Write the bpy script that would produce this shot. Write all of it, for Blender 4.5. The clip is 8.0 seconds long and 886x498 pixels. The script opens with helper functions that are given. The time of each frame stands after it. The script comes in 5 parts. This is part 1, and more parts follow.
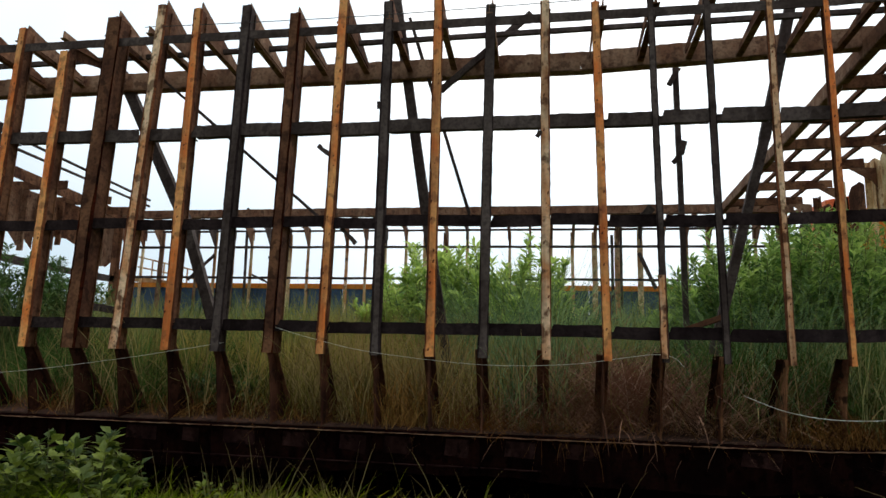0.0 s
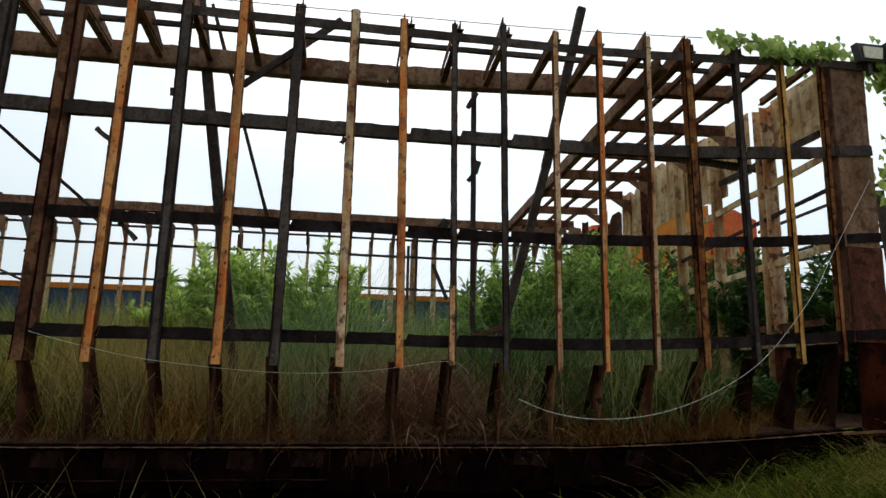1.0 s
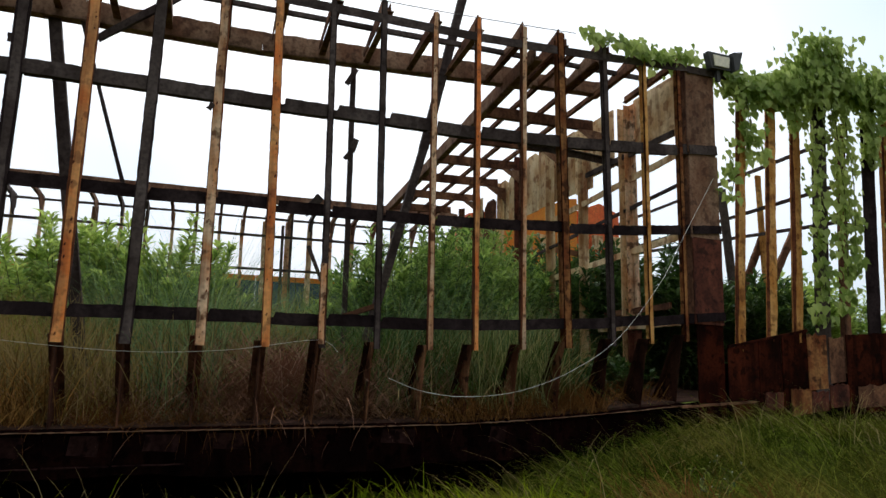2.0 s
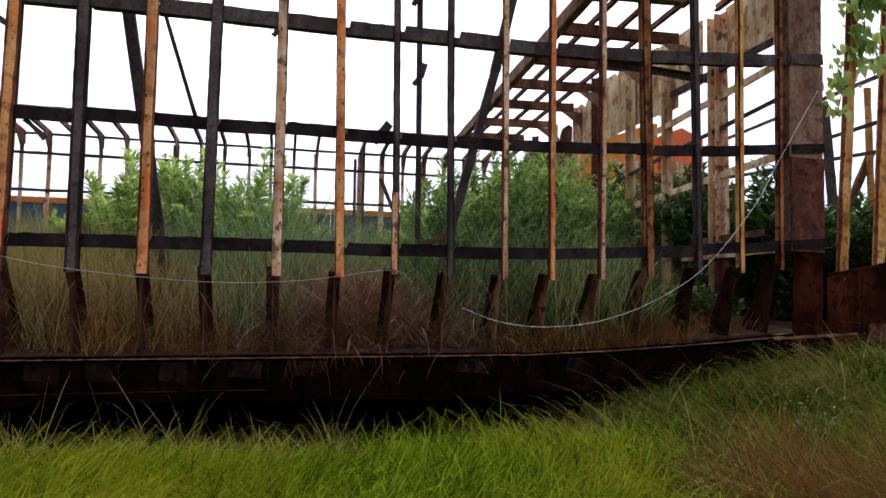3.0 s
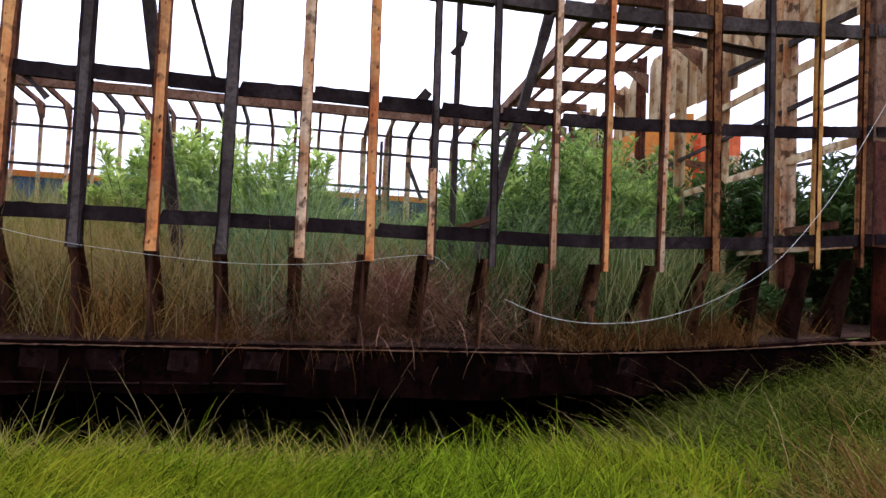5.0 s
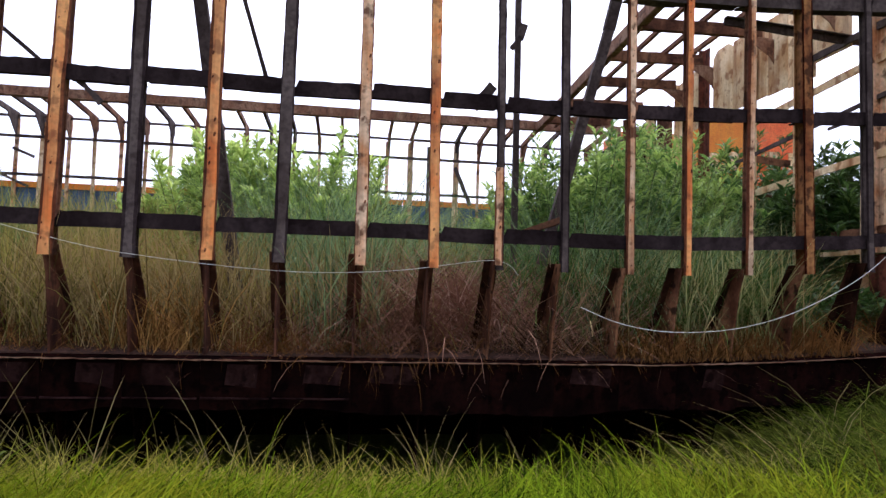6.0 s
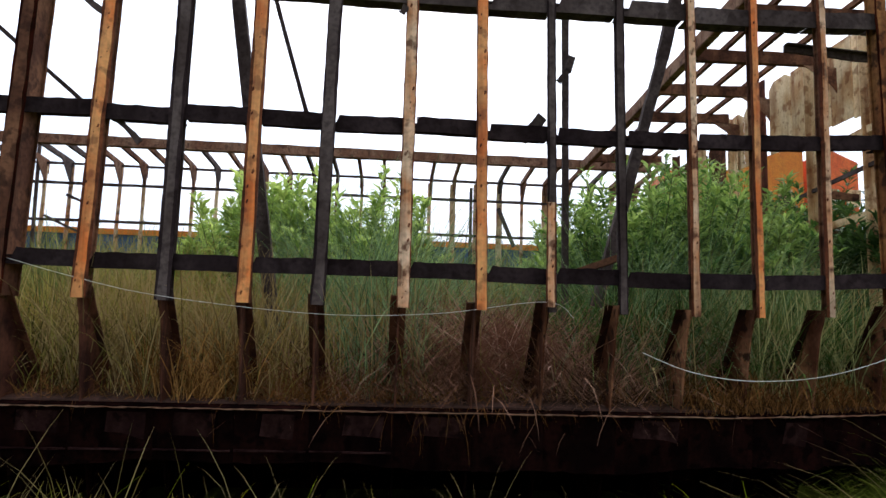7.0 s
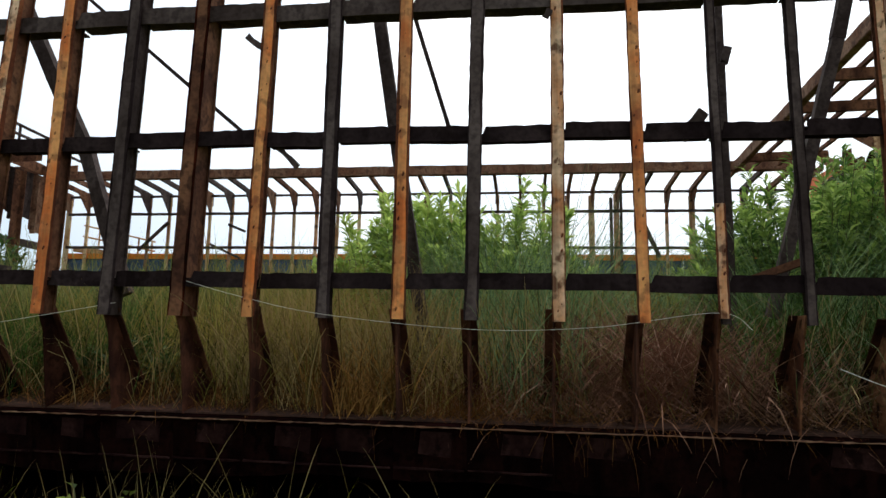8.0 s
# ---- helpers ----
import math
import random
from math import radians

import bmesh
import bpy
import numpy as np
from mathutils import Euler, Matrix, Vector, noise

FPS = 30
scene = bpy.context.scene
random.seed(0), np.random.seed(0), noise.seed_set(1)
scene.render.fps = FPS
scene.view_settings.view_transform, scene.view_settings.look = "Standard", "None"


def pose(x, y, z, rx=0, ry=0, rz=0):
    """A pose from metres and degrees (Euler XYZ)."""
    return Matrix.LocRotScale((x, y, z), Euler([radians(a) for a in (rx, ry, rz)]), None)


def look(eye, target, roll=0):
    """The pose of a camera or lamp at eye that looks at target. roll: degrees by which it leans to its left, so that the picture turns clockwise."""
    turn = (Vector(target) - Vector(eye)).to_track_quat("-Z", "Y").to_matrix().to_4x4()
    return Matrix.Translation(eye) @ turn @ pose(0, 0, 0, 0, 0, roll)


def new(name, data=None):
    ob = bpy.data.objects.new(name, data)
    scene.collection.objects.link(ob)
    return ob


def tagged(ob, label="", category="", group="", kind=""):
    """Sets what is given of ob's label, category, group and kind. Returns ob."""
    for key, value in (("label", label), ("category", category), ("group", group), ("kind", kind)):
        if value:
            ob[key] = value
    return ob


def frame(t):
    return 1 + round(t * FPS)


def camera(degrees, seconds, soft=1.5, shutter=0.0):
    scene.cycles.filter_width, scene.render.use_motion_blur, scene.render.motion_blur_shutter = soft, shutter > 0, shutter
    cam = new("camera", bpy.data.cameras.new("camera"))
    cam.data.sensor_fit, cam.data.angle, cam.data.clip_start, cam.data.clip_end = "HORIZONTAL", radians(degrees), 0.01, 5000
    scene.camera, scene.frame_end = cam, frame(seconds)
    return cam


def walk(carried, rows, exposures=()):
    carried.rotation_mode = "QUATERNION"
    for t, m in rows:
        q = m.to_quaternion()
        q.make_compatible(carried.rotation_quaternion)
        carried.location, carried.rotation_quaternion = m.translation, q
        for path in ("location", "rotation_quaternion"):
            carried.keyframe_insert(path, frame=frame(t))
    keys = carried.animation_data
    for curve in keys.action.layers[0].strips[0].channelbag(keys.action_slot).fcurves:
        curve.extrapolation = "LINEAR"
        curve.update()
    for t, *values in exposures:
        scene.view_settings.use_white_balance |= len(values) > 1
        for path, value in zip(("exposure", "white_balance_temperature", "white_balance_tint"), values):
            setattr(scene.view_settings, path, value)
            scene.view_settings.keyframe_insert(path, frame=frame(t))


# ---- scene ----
cam = camera(69.6, 8.0)
PATH = [
    (0, (0.011, 0.181, 1.536), (-0.301, 2.13, 1.86), 1.4),
    (0.5, (0.041, 0.175, 1.579), (-0.001, 2.143, 1.934), 1.2),
    (1, (0.007, 0.19, 1.527), (0.319, 2.132, 1.889), 1.2),
    (1.5, (0.043, 0.22, 1.484), (0.624, 2.104, 1.818), 1.0),
    (1.7, (0.057, 0.218, 1.472), (0.735, 2.069, 1.806), 1.1),
    (2.8, (0.155, 0.393, 1.431), (0.776, 2.283, 1.641), 0.7),
    (3, (0.15, 0.451, 1.428), (0.621, 2.392, 1.543), 0.9),
    (3.5, (0.058, 0.641, 1.404), (0.498, 2.592, 1.399), 2.6),
    (4, (-0.02, 0.825, 1.358), (0.396, 2.78, 1.445), 2.4),
    (4.2, (-0.028, 0.891, 1.355), (0.415, 2.838, 1.461), 2.6),
    (5.3, (0.151, 1.303, 1.41), (0.555, 3.26, 1.487), 2.5),
    (5.5, (0.122, 1.379, 1.393), (0.532, 3.333, 1.502), 2.7),
    (6, (-0.041, 1.617, 1.386), (0.244, 3.594, 1.487), 1.8),
    (6.5, (-0.098, 1.769, 1.375), (0.072, 3.76, 1.466), 1.0),
    (7, (-0.044, 1.971, 1.384), (0.107, 3.952, 1.616), 1.7),
    (7.5, (-0.063, 2.078, 1.371), (0.003, 4.041, 1.746), 1.1),
    (8, (-0.206, 2.131, 1.364), (-0.467, 4.095, 1.639), 1.1),
]
EXPOSURES = ((0, -0.12, 6450, 10), (0.5, -0.22, 6450, 9), (1.0, -0.34, 6480, 8), (1.7, -0.26, 6480, 10), (2.8, 0.02, 6180, 23), (3.5, 0.68, 5870, 28), (4.2, 0.70, 5870, 30), (5.3, 0.72, 5850, 30), (6.5, 0.78, 5880, 28), (7.0, 0.40, 6100, 19), (7.5, -0.54, 6420, 10), (7.75, -0.40, 6440, 11), (8, -0.05, 6440, 13))
walk(cam, [(t, look(eye, target, roll)) for t, eye, target, roll in PATH], EXPOSURES)

# ---- world and sun: a bright overcast sky ----
world = bpy.data.worlds.new("overcast_sky")
scene.world = world
world.use_nodes = True
wn, wl = world.node_tree.nodes, world.node_tree.links
wn.clear()
w_out = wn.new("ShaderNodeOutputWorld")
w_bg = wn.new("ShaderNodeBackground")
w_sky = wn.new("ShaderNodeTexSky")
w_sky.sky_type, w_sky.sun_disc = "NISHITA", False
w_sky.sun_elevation, w_sky.sun_rotation = radians(60), radians(17)
w_sky.air_density, w_sky.dust_density = 1.0, 4.0
w_dim = wn.new("ShaderNodeMixRGB")
w_dim.blend_type, w_dim.inputs[0].default_value = "MULTIPLY", 1.0
w_dim.inputs[2].default_value = (0.10, 0.10, 0.10, 1)
w_cloud = wn.new("ShaderNodeTexNoise")
w_cloud.inputs["Scale"].default_value, w_cloud.inputs["Detail"].default_value = 1.6, 3.0
w_ramp = wn.new("ShaderNodeValToRGB")
w_ramp.color_ramp.elements[0].position, w_ramp.color_ramp.elements[0].color = 0.36, (0.66, 0.82, 0.92, 1)
w_ramp.color_ramp.elements[1].position, w_ramp.color_ramp.elements[1].color = 0.68, (1.08, 1.10, 1.10, 1)
w_mix = wn.new("ShaderNodeMixRGB")
w_dir = wn.new("ShaderNodeTexCoord")
w_dot = wn.new("ShaderNodeVectorMath")
w_dot.operation = "DOT_PRODUCT"
w_dot.inputs[1].default_value = Vector((5, 16, 30)).normalized()
w_glow = wn.new("ShaderNodeMapRange")
w_glow.interpolation_type = "SMOOTHSTEP"
w_glow.inputs["From Min"].default_value, w_glow.inputs["From Max"].default_value = -0.6, 1.0
w_glow.inputs["To Min"].default_value, w_glow.inputs["To Max"].default_value = 0.50, 1.50
wl.new(w_dir.outputs["Generated"], w_dot.inputs[0])
wl.new(w_dot.outputs["Value"], w_glow.inputs["Value"])
w_mix.inputs[0].default_value = 0.88
wl.new(w_sky.outputs[0], w_dim.inputs[1])
wl.new(w_cloud.outputs["Fac"], w_ramp.inputs[0])
wl.new(w_dim.outputs[0], w_mix.inputs[1])
wl.new(w_ramp.outputs[0], w_mix.inputs[2])
wl.new(w_mix.outputs[0], w_bg.inputs[0])
wl.new(w_glow.outputs[0], w_bg.inputs[1])
wl.new(w_bg.outputs[0], w_out.inputs[0])
sun = new("sun", bpy.data.lights.new("sun", "SUN"))
sun.data.energy, sun.data.angle, sun.data.color = 1.5, radians(30), (1.0, 0.95, 0.88)
sun.matrix_world = look((5, 22, 30), (0, 6, 0))


# ---- materials ----
def material(name, roughness=0.8, metallic=0.0):
    mat = bpy.data.materials.new(name)
    mat.use_nodes = True
    bsdf = mat.node_tree.nodes["Principled BSDF"]
    bsdf.inputs["Roughness"].default_value = roughness
    bsdf.inputs["Metallic"].default_value = metallic
    bsdf.inputs["Specular IOR Level"].default_value = 0.25
    return mat, mat.node_tree.nodes, mat.node_tree.links, bsdf


def add_noise(nodes, links, scale, detail=4.0, stretch=(1, 1, 1)):
    coords = nodes.new("ShaderNodeNewGeometry")
    mapping = nodes.new("ShaderNodeMapping")
    mapping.inputs["Scale"].default_value = stretch
    info = nodes.new("ShaderNodeObjectInfo")
    shift = nodes.new("ShaderNodeVectorMath")
    shift.operation = "SCALE"
    shift.inputs[0].default_value = (37.0, 19.0, 53.0)
    links.new(info.outputs["Random"], shift.inputs["Scale"])
    links.new(shift.outputs[0], mapping.inputs["Location"])
    links.new(coords.outputs["Position"], mapping.inputs["Vector"])
    tex = nodes.new("ShaderNodeTexNoise")
    tex.inputs["Scale"].default_value, tex.inputs["Detail"].default_value = scale, detail
    links.new(mapping.outputs[0], tex.inputs["Vector"])
    return tex.outputs["Fac"]


def ramp(nodes, links, fac, stops):
    node = nodes.new("ShaderNodeValToRGB")
    el = node.color_ramp.elements
    while len(el) < len(stops):
        el.new(0.5)
    for e, (p, c) in zip(el, stops):
        e.position, e.color = p, (*c, 1)
    links.new(fac, node.inputs[0])
    return node.outputs[0]


def mix(nodes, links, fac, a, b, mode="MIX"):
    node = nodes.new("ShaderNodeMixRGB")
    node.blend_type = mode
    for sock, v in zip(node.inputs, (fac, a, b)):
        if isinstance(v, (int, float)):
            sock.default_value = v
        elif isinstance(v, tuple):
            sock.default_value = (*v, 1)
        else:
            links.new(v, sock)
    return node.outputs[0]


def bump(nodes, links, bsdf, height, strength=0.4, distance=0.01):
    node = nodes.new("ShaderNodeBump")
    node.inputs["Strength"].default_value, node.inputs["Distance"].default_value = strength, distance
    links.new(height, node.inputs["Height"])
    links.new(node.outputs[0], bsdf.inputs["Normal"])


def rusty(name, pale, mid, dark, patch=0.5, streak=0.5, roughness=0.82, spots=0.0, fine_part=0.6, grain=0.0):
    """Weathered steel: mottled rust between pale and mid, dark scabs, rivet spots and stains running down."""
    mat, n, l, b = material(name, roughness)
    b.inputs["Specular IOR Level"].default_value = 0.0 if mid[0] < 0.03 else 0.06 if roughness > 0.7 else 0.25
    big = add_noise(n, l, 3.1, 6.0, (1, 1, 0.7))
    fine = add_noise(n, l, 26.0, 7.0)
    base = mix(n, l, ramp(n, l, big, [(0.40, (0, 0, 0)), (0.60, (1, 1, 1))]), pale, mid)
    base = mix(n, l, mix(n, l, 1.0, ramp(n, l, fine, [(0.42, (0, 0, 0)), (0.75, (1, 1, 1))]), (fine_part,) * 3, "MULTIPLY"), base, dark)
    scab = add_noise(n, l, 8.0, 4.0, (1, 1, 0.9))
    base = mix(n, l, mix(n, l, 1.0, ramp(n, l, scab, [(0.55, (0, 0, 0)), (0.63, (1, 1, 1))]), (patch,) * 3, "MULTIPLY"), base, dark)
    run = add_noise(n, l, 6.0, 5.0, (1, 1, 0.12))
    base = mix(n, l, mix(n, l, 1.0, ramp(n, l, run, [(0.5, (0, 0, 0)), (0.72, (1, 1, 1))]), (streak,) * 3, "MULTIPLY"), base, dark)
    if grain:
        lines = add_noise(n, l, 55.0, 3.0, (1, 1, 0.03))
        base = mix(n, l, mix(n, l, 1.0, ramp(n, l, lines, [(0.45, (0, 0, 0)), (0.62, (1, 1, 1))]), (grain,) * 3, "MULTIPLY"), base, tuple(min(0.95, c * 1.35) for c in pale))
    if spots:
        geo = n.new("ShaderNodeNewGeometry")
        cells = n.new("ShaderNodeTexVoronoi")
        cells.inputs["Scale"].default_value = 8.0
        l.new(geo.outputs["Position"], cells.inputs["Vector"])
        dots = ramp(n, l, cells.outputs["Distance"], [(0.07, (1, 1, 1)), (0.18, (0, 0, 0))])
        base = mix(n, l, mix(n, l, 1.0, dots, (spots,) * 3, "MULTIPLY"), base, dark)
    tone = n.new("ShaderNodeObjectInfo")
    base = mix(n, l, 0.4, base, mix(n, l, 1.0, base, ramp(n, l, tone.outputs["Random"], [(0, (0.5, 0.45, 0.45)), (1, (1.4, 1.45, 1.5))]), "MULTIPLY"))
    l.new(base, b.inputs["Base Color"])
    bump(n, l, b, fine, 0.6, 0.006)
    return mat


MAT_ORANGE = rusty("orange_rust", (0.94, 0.42, 0.135), (0.84, 0.21, 0.037), (0.13, 0.026, 0.012), 0.55, 0.55, 0.62, 0.4, 0.30, 0.10)
MAT_PALE = rusty("pale_scaled_rust", (0.88, 0.60, 0.38), (0.68, 0.29, 0.12), (0.10, 0.032, 0.016), 0.9, 0.65, 0.72, 0.6, 0.42, 0.12)
MAT_OCHRE = rusty("ochre_rust", (0.72, 0.38, 0.12), (0.50, 0.20, 0.045), (0.13, 0.042, 0.015), 0.7, 0.55, 0.75, 0.6, 0.35, 0.15)
# Strip edges: dark rust, with the shade of the rounded face put in.
MAT_EDGE = rusty("shaded_edge_rust", (0.26, 0.085, 0.035), (0.13, 0.038, 0.018), (0.035, 0.014, 0.009), 0.6, 0.5)
MAT_BROWN = rusty("brown_rust", (0.26, 0.12, 0.062), (0.12, 0.050, 0.028), (0.026, 0.012, 0.009), 0.6, 0.55)
# Lightened and greyed: the sky's glare on dark steel is put into it.
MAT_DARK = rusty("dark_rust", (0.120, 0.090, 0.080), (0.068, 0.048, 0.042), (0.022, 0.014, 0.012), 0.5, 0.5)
MAT_BLACK = rusty("sooty_steel", (0.044, 0.030, 0.029), (0.024, 0.016, 0.016), (0.009, 0.006, 0.006), 0.5, 0.4)
MAT_GIRDER = rusty("weathered_girder", (0.34, 0.20, 0.125), (0.22, 0.105, 0.06), (0.06, 0.026, 0.018), 0.6, 0.5)
MAT_CREAM = rusty("cream_paint_over_rust", (0.86, 0.66, 0.39), (0.66, 0.40, 0.19), (0.26, 0.09, 0.035), 0.65, 0.85, 0.75, 0.25, 0.3)
MAT_RED = rusty("red_rust", (0.20, 0.062, 0.035), (0.09, 0.028, 0.018), (0.022, 0.011, 0.009), 0.7, 0.6)
MAT_RUST_PATCH = rusty("flaking_orange_rust", (0.42, 0.19, 0.065), (0.22, 0.065, 0.022), (0.035, 0.013, 0.008), 0.8, 0.7)
MAT_BLUE = rusty("blue_hull_paint", (0.05, 0.105, 0.20), (0.035, 0.075, 0.15), (0.03, 0.035, 0.05), 0.35, 0.4, 0.55)
MAT_ORANGE_PAINT = rusty("orange_paint", (0.95, 0.34, 0.03), (0.90, 0.27, 0.025), (0.50, 0.12, 0.03), 0.2, 0.25, 0.5)
MAT_RED_PAINT = rusty("vermilion_paint", (0.88, 0.18, 0.04), (0.78, 0.13, 0.03), (0.30, 0.05, 0.02), 0.25, 0.3, 0.5)
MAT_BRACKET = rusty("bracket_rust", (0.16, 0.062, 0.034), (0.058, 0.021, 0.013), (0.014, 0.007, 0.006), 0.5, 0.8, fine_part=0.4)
# Lighter copy of bracket_rust: light on the right-hand faces put into the colour.
MAT_WORN_LIT = rusty("lit_worn_bracket_rust", (0.34, 0.15, 0.07), (0.10, 0.034, 0.016), (0.014, 0.006, 0.004), 0.9, 0.8, fine_part=0.5)
# Darker than its rust: light falloff towards the bow is put into it.
MAT_SHELL = rusty("dark_red_shell_plate", (0.075, 0.016, 0.008), (0.020, 0.006, 0.004), (0.007, 0.004, 0.003), 0.7, 0.85)
# Darker copy of bracket_rust: shade on inward flanges put into the colour.
MAT_FLANGE = rusty("shaded_bracket_rust", (0.060, 0.024, 0.014), (0.026, 0.010, 0.007), (0.008, 0.005, 0.004), 0.6, 0.6)
MAT_PATCH = rusty("dull_patch_plate", (0.042, 0.019, 0.016), (0.019, 0.0082, 0.0076), (0.006, 0.003, 0.003), 0.8, 0.9)
# Almost black: the shade under the sill is put into this colour.
MAT_HULL = rusty("shade_black_bottom_plate", (0.015, 0.0050, 0.0040), (0.0052, 0.0023, 0.0021), (0.0022, 0.0011, 0.0011), 0.8, 1.0)


def plain(name, colour, roughness=0.7, spread=0.25, scale=18.0):
    mat, n, l, b = material(name, roughness)
    f = add_noise(n, l, scale, 4.0)
    lo, hi = tuple(c * (1 - spread) for c in colour), tuple(c * (1 + spread) for c in colour)
    l.new(ramp(n, l, f, [(0.3, lo), (0.7, hi)]), b.inputs["Base Color"])
    bump(n, l, b, f, 0.2, 0.004)
    return mat


MAT_PETAL = plain("white_petal", (0.85, 0.86, 0.78), 0.8, 0.08, 60)
MAT_LAMP = plain("grey_lamp_casing", (0.055, 0.052, 0.05), 0.5, 0.2)
MAT_LENS = plain("milky_lamp_glass", (0.88, 0.80, 0.62), 0.25, 0.1)
MAT_STEM = plain("green_brown_stem", (0.10, 0.10, 0.04), 0.8, 0.3)


def leafy(name, low, high, dead, dead_part=0.0, gloss=0.6, through_light=0.35):
    """Leaves and blades: each one its own tint, a little light passing through."""
    mat, n, l, b = material(name, gloss)
    b.inputs["Specular IOR Level"].default_value = 0.02 if gloss > 0.7 else 0.25
    geo = n.new("ShaderNodeNewGeometry")
    tint = ramp(n, l, geo.outputs["Random Per Island"], [(0.15, low), (0.6, tuple((a + b) / 2 for a, b in zip(low, high))), (1.0, high)])
    where = add_noise(n, l, 0.55, 3.0)
    tint = mix(n, l, ramp(n, l, where, [(0.52 - dead_part * 0.3, (0, 0, 0)), (0.86 - dead_part * 0.5, (1, 1, 1))]), tint, dead)
    l.new(tint, b.inputs["Base Color"])
    trans = n.new("ShaderNodeBsdfTranslucent")
    l.new(tint, trans.inputs["Color"])
    both = n.new("ShaderNodeMixShader")
    both.inputs[0].default_value = through_light
    l.new(b.outputs[0], both.inputs[1])
    l.new(trans.outputs[0], both.inputs[2])
    l.new(both.outputs[0], n["Material Output"].inputs["Surface"])
    return mat


MAT_ROPE = leafy("white_rope", (0.95, 0.92, 0.84), (0.97, 0.95, 0.88), (0.95, 0.93, 0.86), 0.0, 0.8, 0.4)
MAT_STRING = leafy("thin_pale_cord", (0.90, 0.88, 0.80), (0.95, 0.93, 0.86), (0.90, 0.87, 0.78), 0.0, 0.8, 0.6)
# Its lowest tint is dark for the shaded gaps in the turf.
MAT_LAWN = leafy("bright_lawn_grass", (0.014, 0.034, 0.001), (0.270, 0.385, 0.010), (0.34, 0.325, 0.014), 0.22, 0.75)
MAT_TALL = leafy("tall_grass", (0.028, 0.034, 0.006), (0.43, 0.40, 0.09), (0.43, 0.30, 0.08), 0.3, 0.85)
MAT_DEEP = leafy("deep_green_hold_grass", (0.008, 0.022, 0.004), (0.11, 0.21, 0.045), (0.13, 0.19, 0.04), 0.05, 0.8, 0.3)
MAT_TUFT = leafy("arching_tuft_grass", (0.035, 0.080, 0.028), (0.32, 0.45, 0.20), (0.31, 0.38, 0.15), 0.05, 0.6, 0.45)
# Lighter, bluer tall grass: haze over the far hold is put into it.
MAT_FAR_GRASS = leafy("hazy_tall_grass", (0.040, 0.065, 0.018), (0.33, 0.38, 0.13), (0.33, 0.30, 0.10), 0.2, 0.8, 0.4)
# Lowest tints near black: the shade between mound blades is put in them.
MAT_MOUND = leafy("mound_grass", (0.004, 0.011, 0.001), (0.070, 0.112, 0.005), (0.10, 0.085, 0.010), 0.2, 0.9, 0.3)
MAT_ARCH = leafy("arching_mound_grass", (0.012, 0.023, 0.002), (0.31, 0.38, 0.040), (0.36, 0.27, 0.06), 0.25, 0.8, 0.3)
MAT_STALK = leafy("bleached_stalk", (0.08, 0.06, 0.018), (0.56, 0.43, 0.19), (0.46, 0.32, 0.13), 0.3, 0.8, 0.25)
# Paler copy of the bleached stalk: sunlight on it put into the colour.
MAT_PALE_STALK = leafy("pale_sunlit_stalk", (0.22, 0.22, 0.07), (0.62, 0.60, 0.26), (0.55, 0.48, 0.20), 0.1, 0.8, 0.3)
MAT_DEAD = leafy("withered_grass", (0.020, 0.008, 0.002), (0.36, 0.17, 0.05), (0.18, 0.075, 0.02), 0.4, 0.9, 0.25)
MAT_DRY = leafy("drying_lawn_grass", (0.070, 0.075, 0.006), (0.52, 0.47, 0.075), (0.50, 0.38, 0.08), 0.25, 0.8, 0.3)
MAT_GOLD = leafy("golden_straw", (0.13, 0.06, 0.018), (0.60, 0.34, 0.10), (0.42, 0.20, 0.055), 0.3, 0.85, 0.25)
MAT_STRAW = leafy("dead_straw", (0.024, 0.010, 0.006), (0.58, 0.32, 0.20), (0.18, 0.075, 0.042), 0.3, 0.85, 0.15)
MAT_PALE_STRAW = leafy("pale_straw", (0.22, 0.11, 0.075), (0.66, 0.42, 0.30), (0.44, 0.25, 0.16), 0.2, 0.85, 0.15)
# Paler than the deep leaf: glare over the mid-hold shrubs is put in.
MAT_LEAF = leafy("shrub_leaf", (0.20, 0.32, 0.06), (0.60, 0.72, 0.18), (0.52, 0.60, 0.16), 0.0, 0.5, 0.55)
MAT_LEAF_DEEP = leafy("deep_shrub_leaf", (0.07, 0.16, 0.03), (0.45, 0.60, 0.14), (0.39, 0.50, 0.13), 0.0, 0.5, 0.5)
MAT_LEAF_MID = leafy("low_bush_leaf", (0.035, 0.065, 0.010), (0.30, 0.35, 0.055), (0.24, 0.25, 0.04), 0.0, 0.5)
MAT_LEAF_DARK = leafy("dark_shrub_leaf", (0.030, 0.070, 0.015), (0.11, 0.19, 0.045), (0.09, 0.14, 0.03), 0.0, 0.5)
MAT_VINE = leafy("vine_leaf", (0.20, 0.29, 0.05), (0.58, 0.68, 0.22), (0.50, 0.56, 0.16), 0.0, 0.5, 0.55)


def ground_material():
    mat, n, l, b = material("grassy_soil", 0.95)
    b.inputs["Specular IOR Level"].default_value = 0.02
    a, f = add_noise(n, l, 0.8, 5.0), add_noise(n, l, 30.0, 5.0)
    soil = ramp(n, l, a, [(0.35, (0.040, 0.060, 0.006)), (0.55, (0.060, 0.080, 0.009)), (0.7, (0.055, 0.050, 0.014))])
    l.new(mix(n, l, 0.45, soil, ramp(n, l, f, [(0.3, (0.018, 0.016, 0.008)), (0.7, (0.08, 0.095, 0.015))])), b.inputs["Base Color"])
    bump(n, l, b, f, 0.8, 0.03)
    return mat


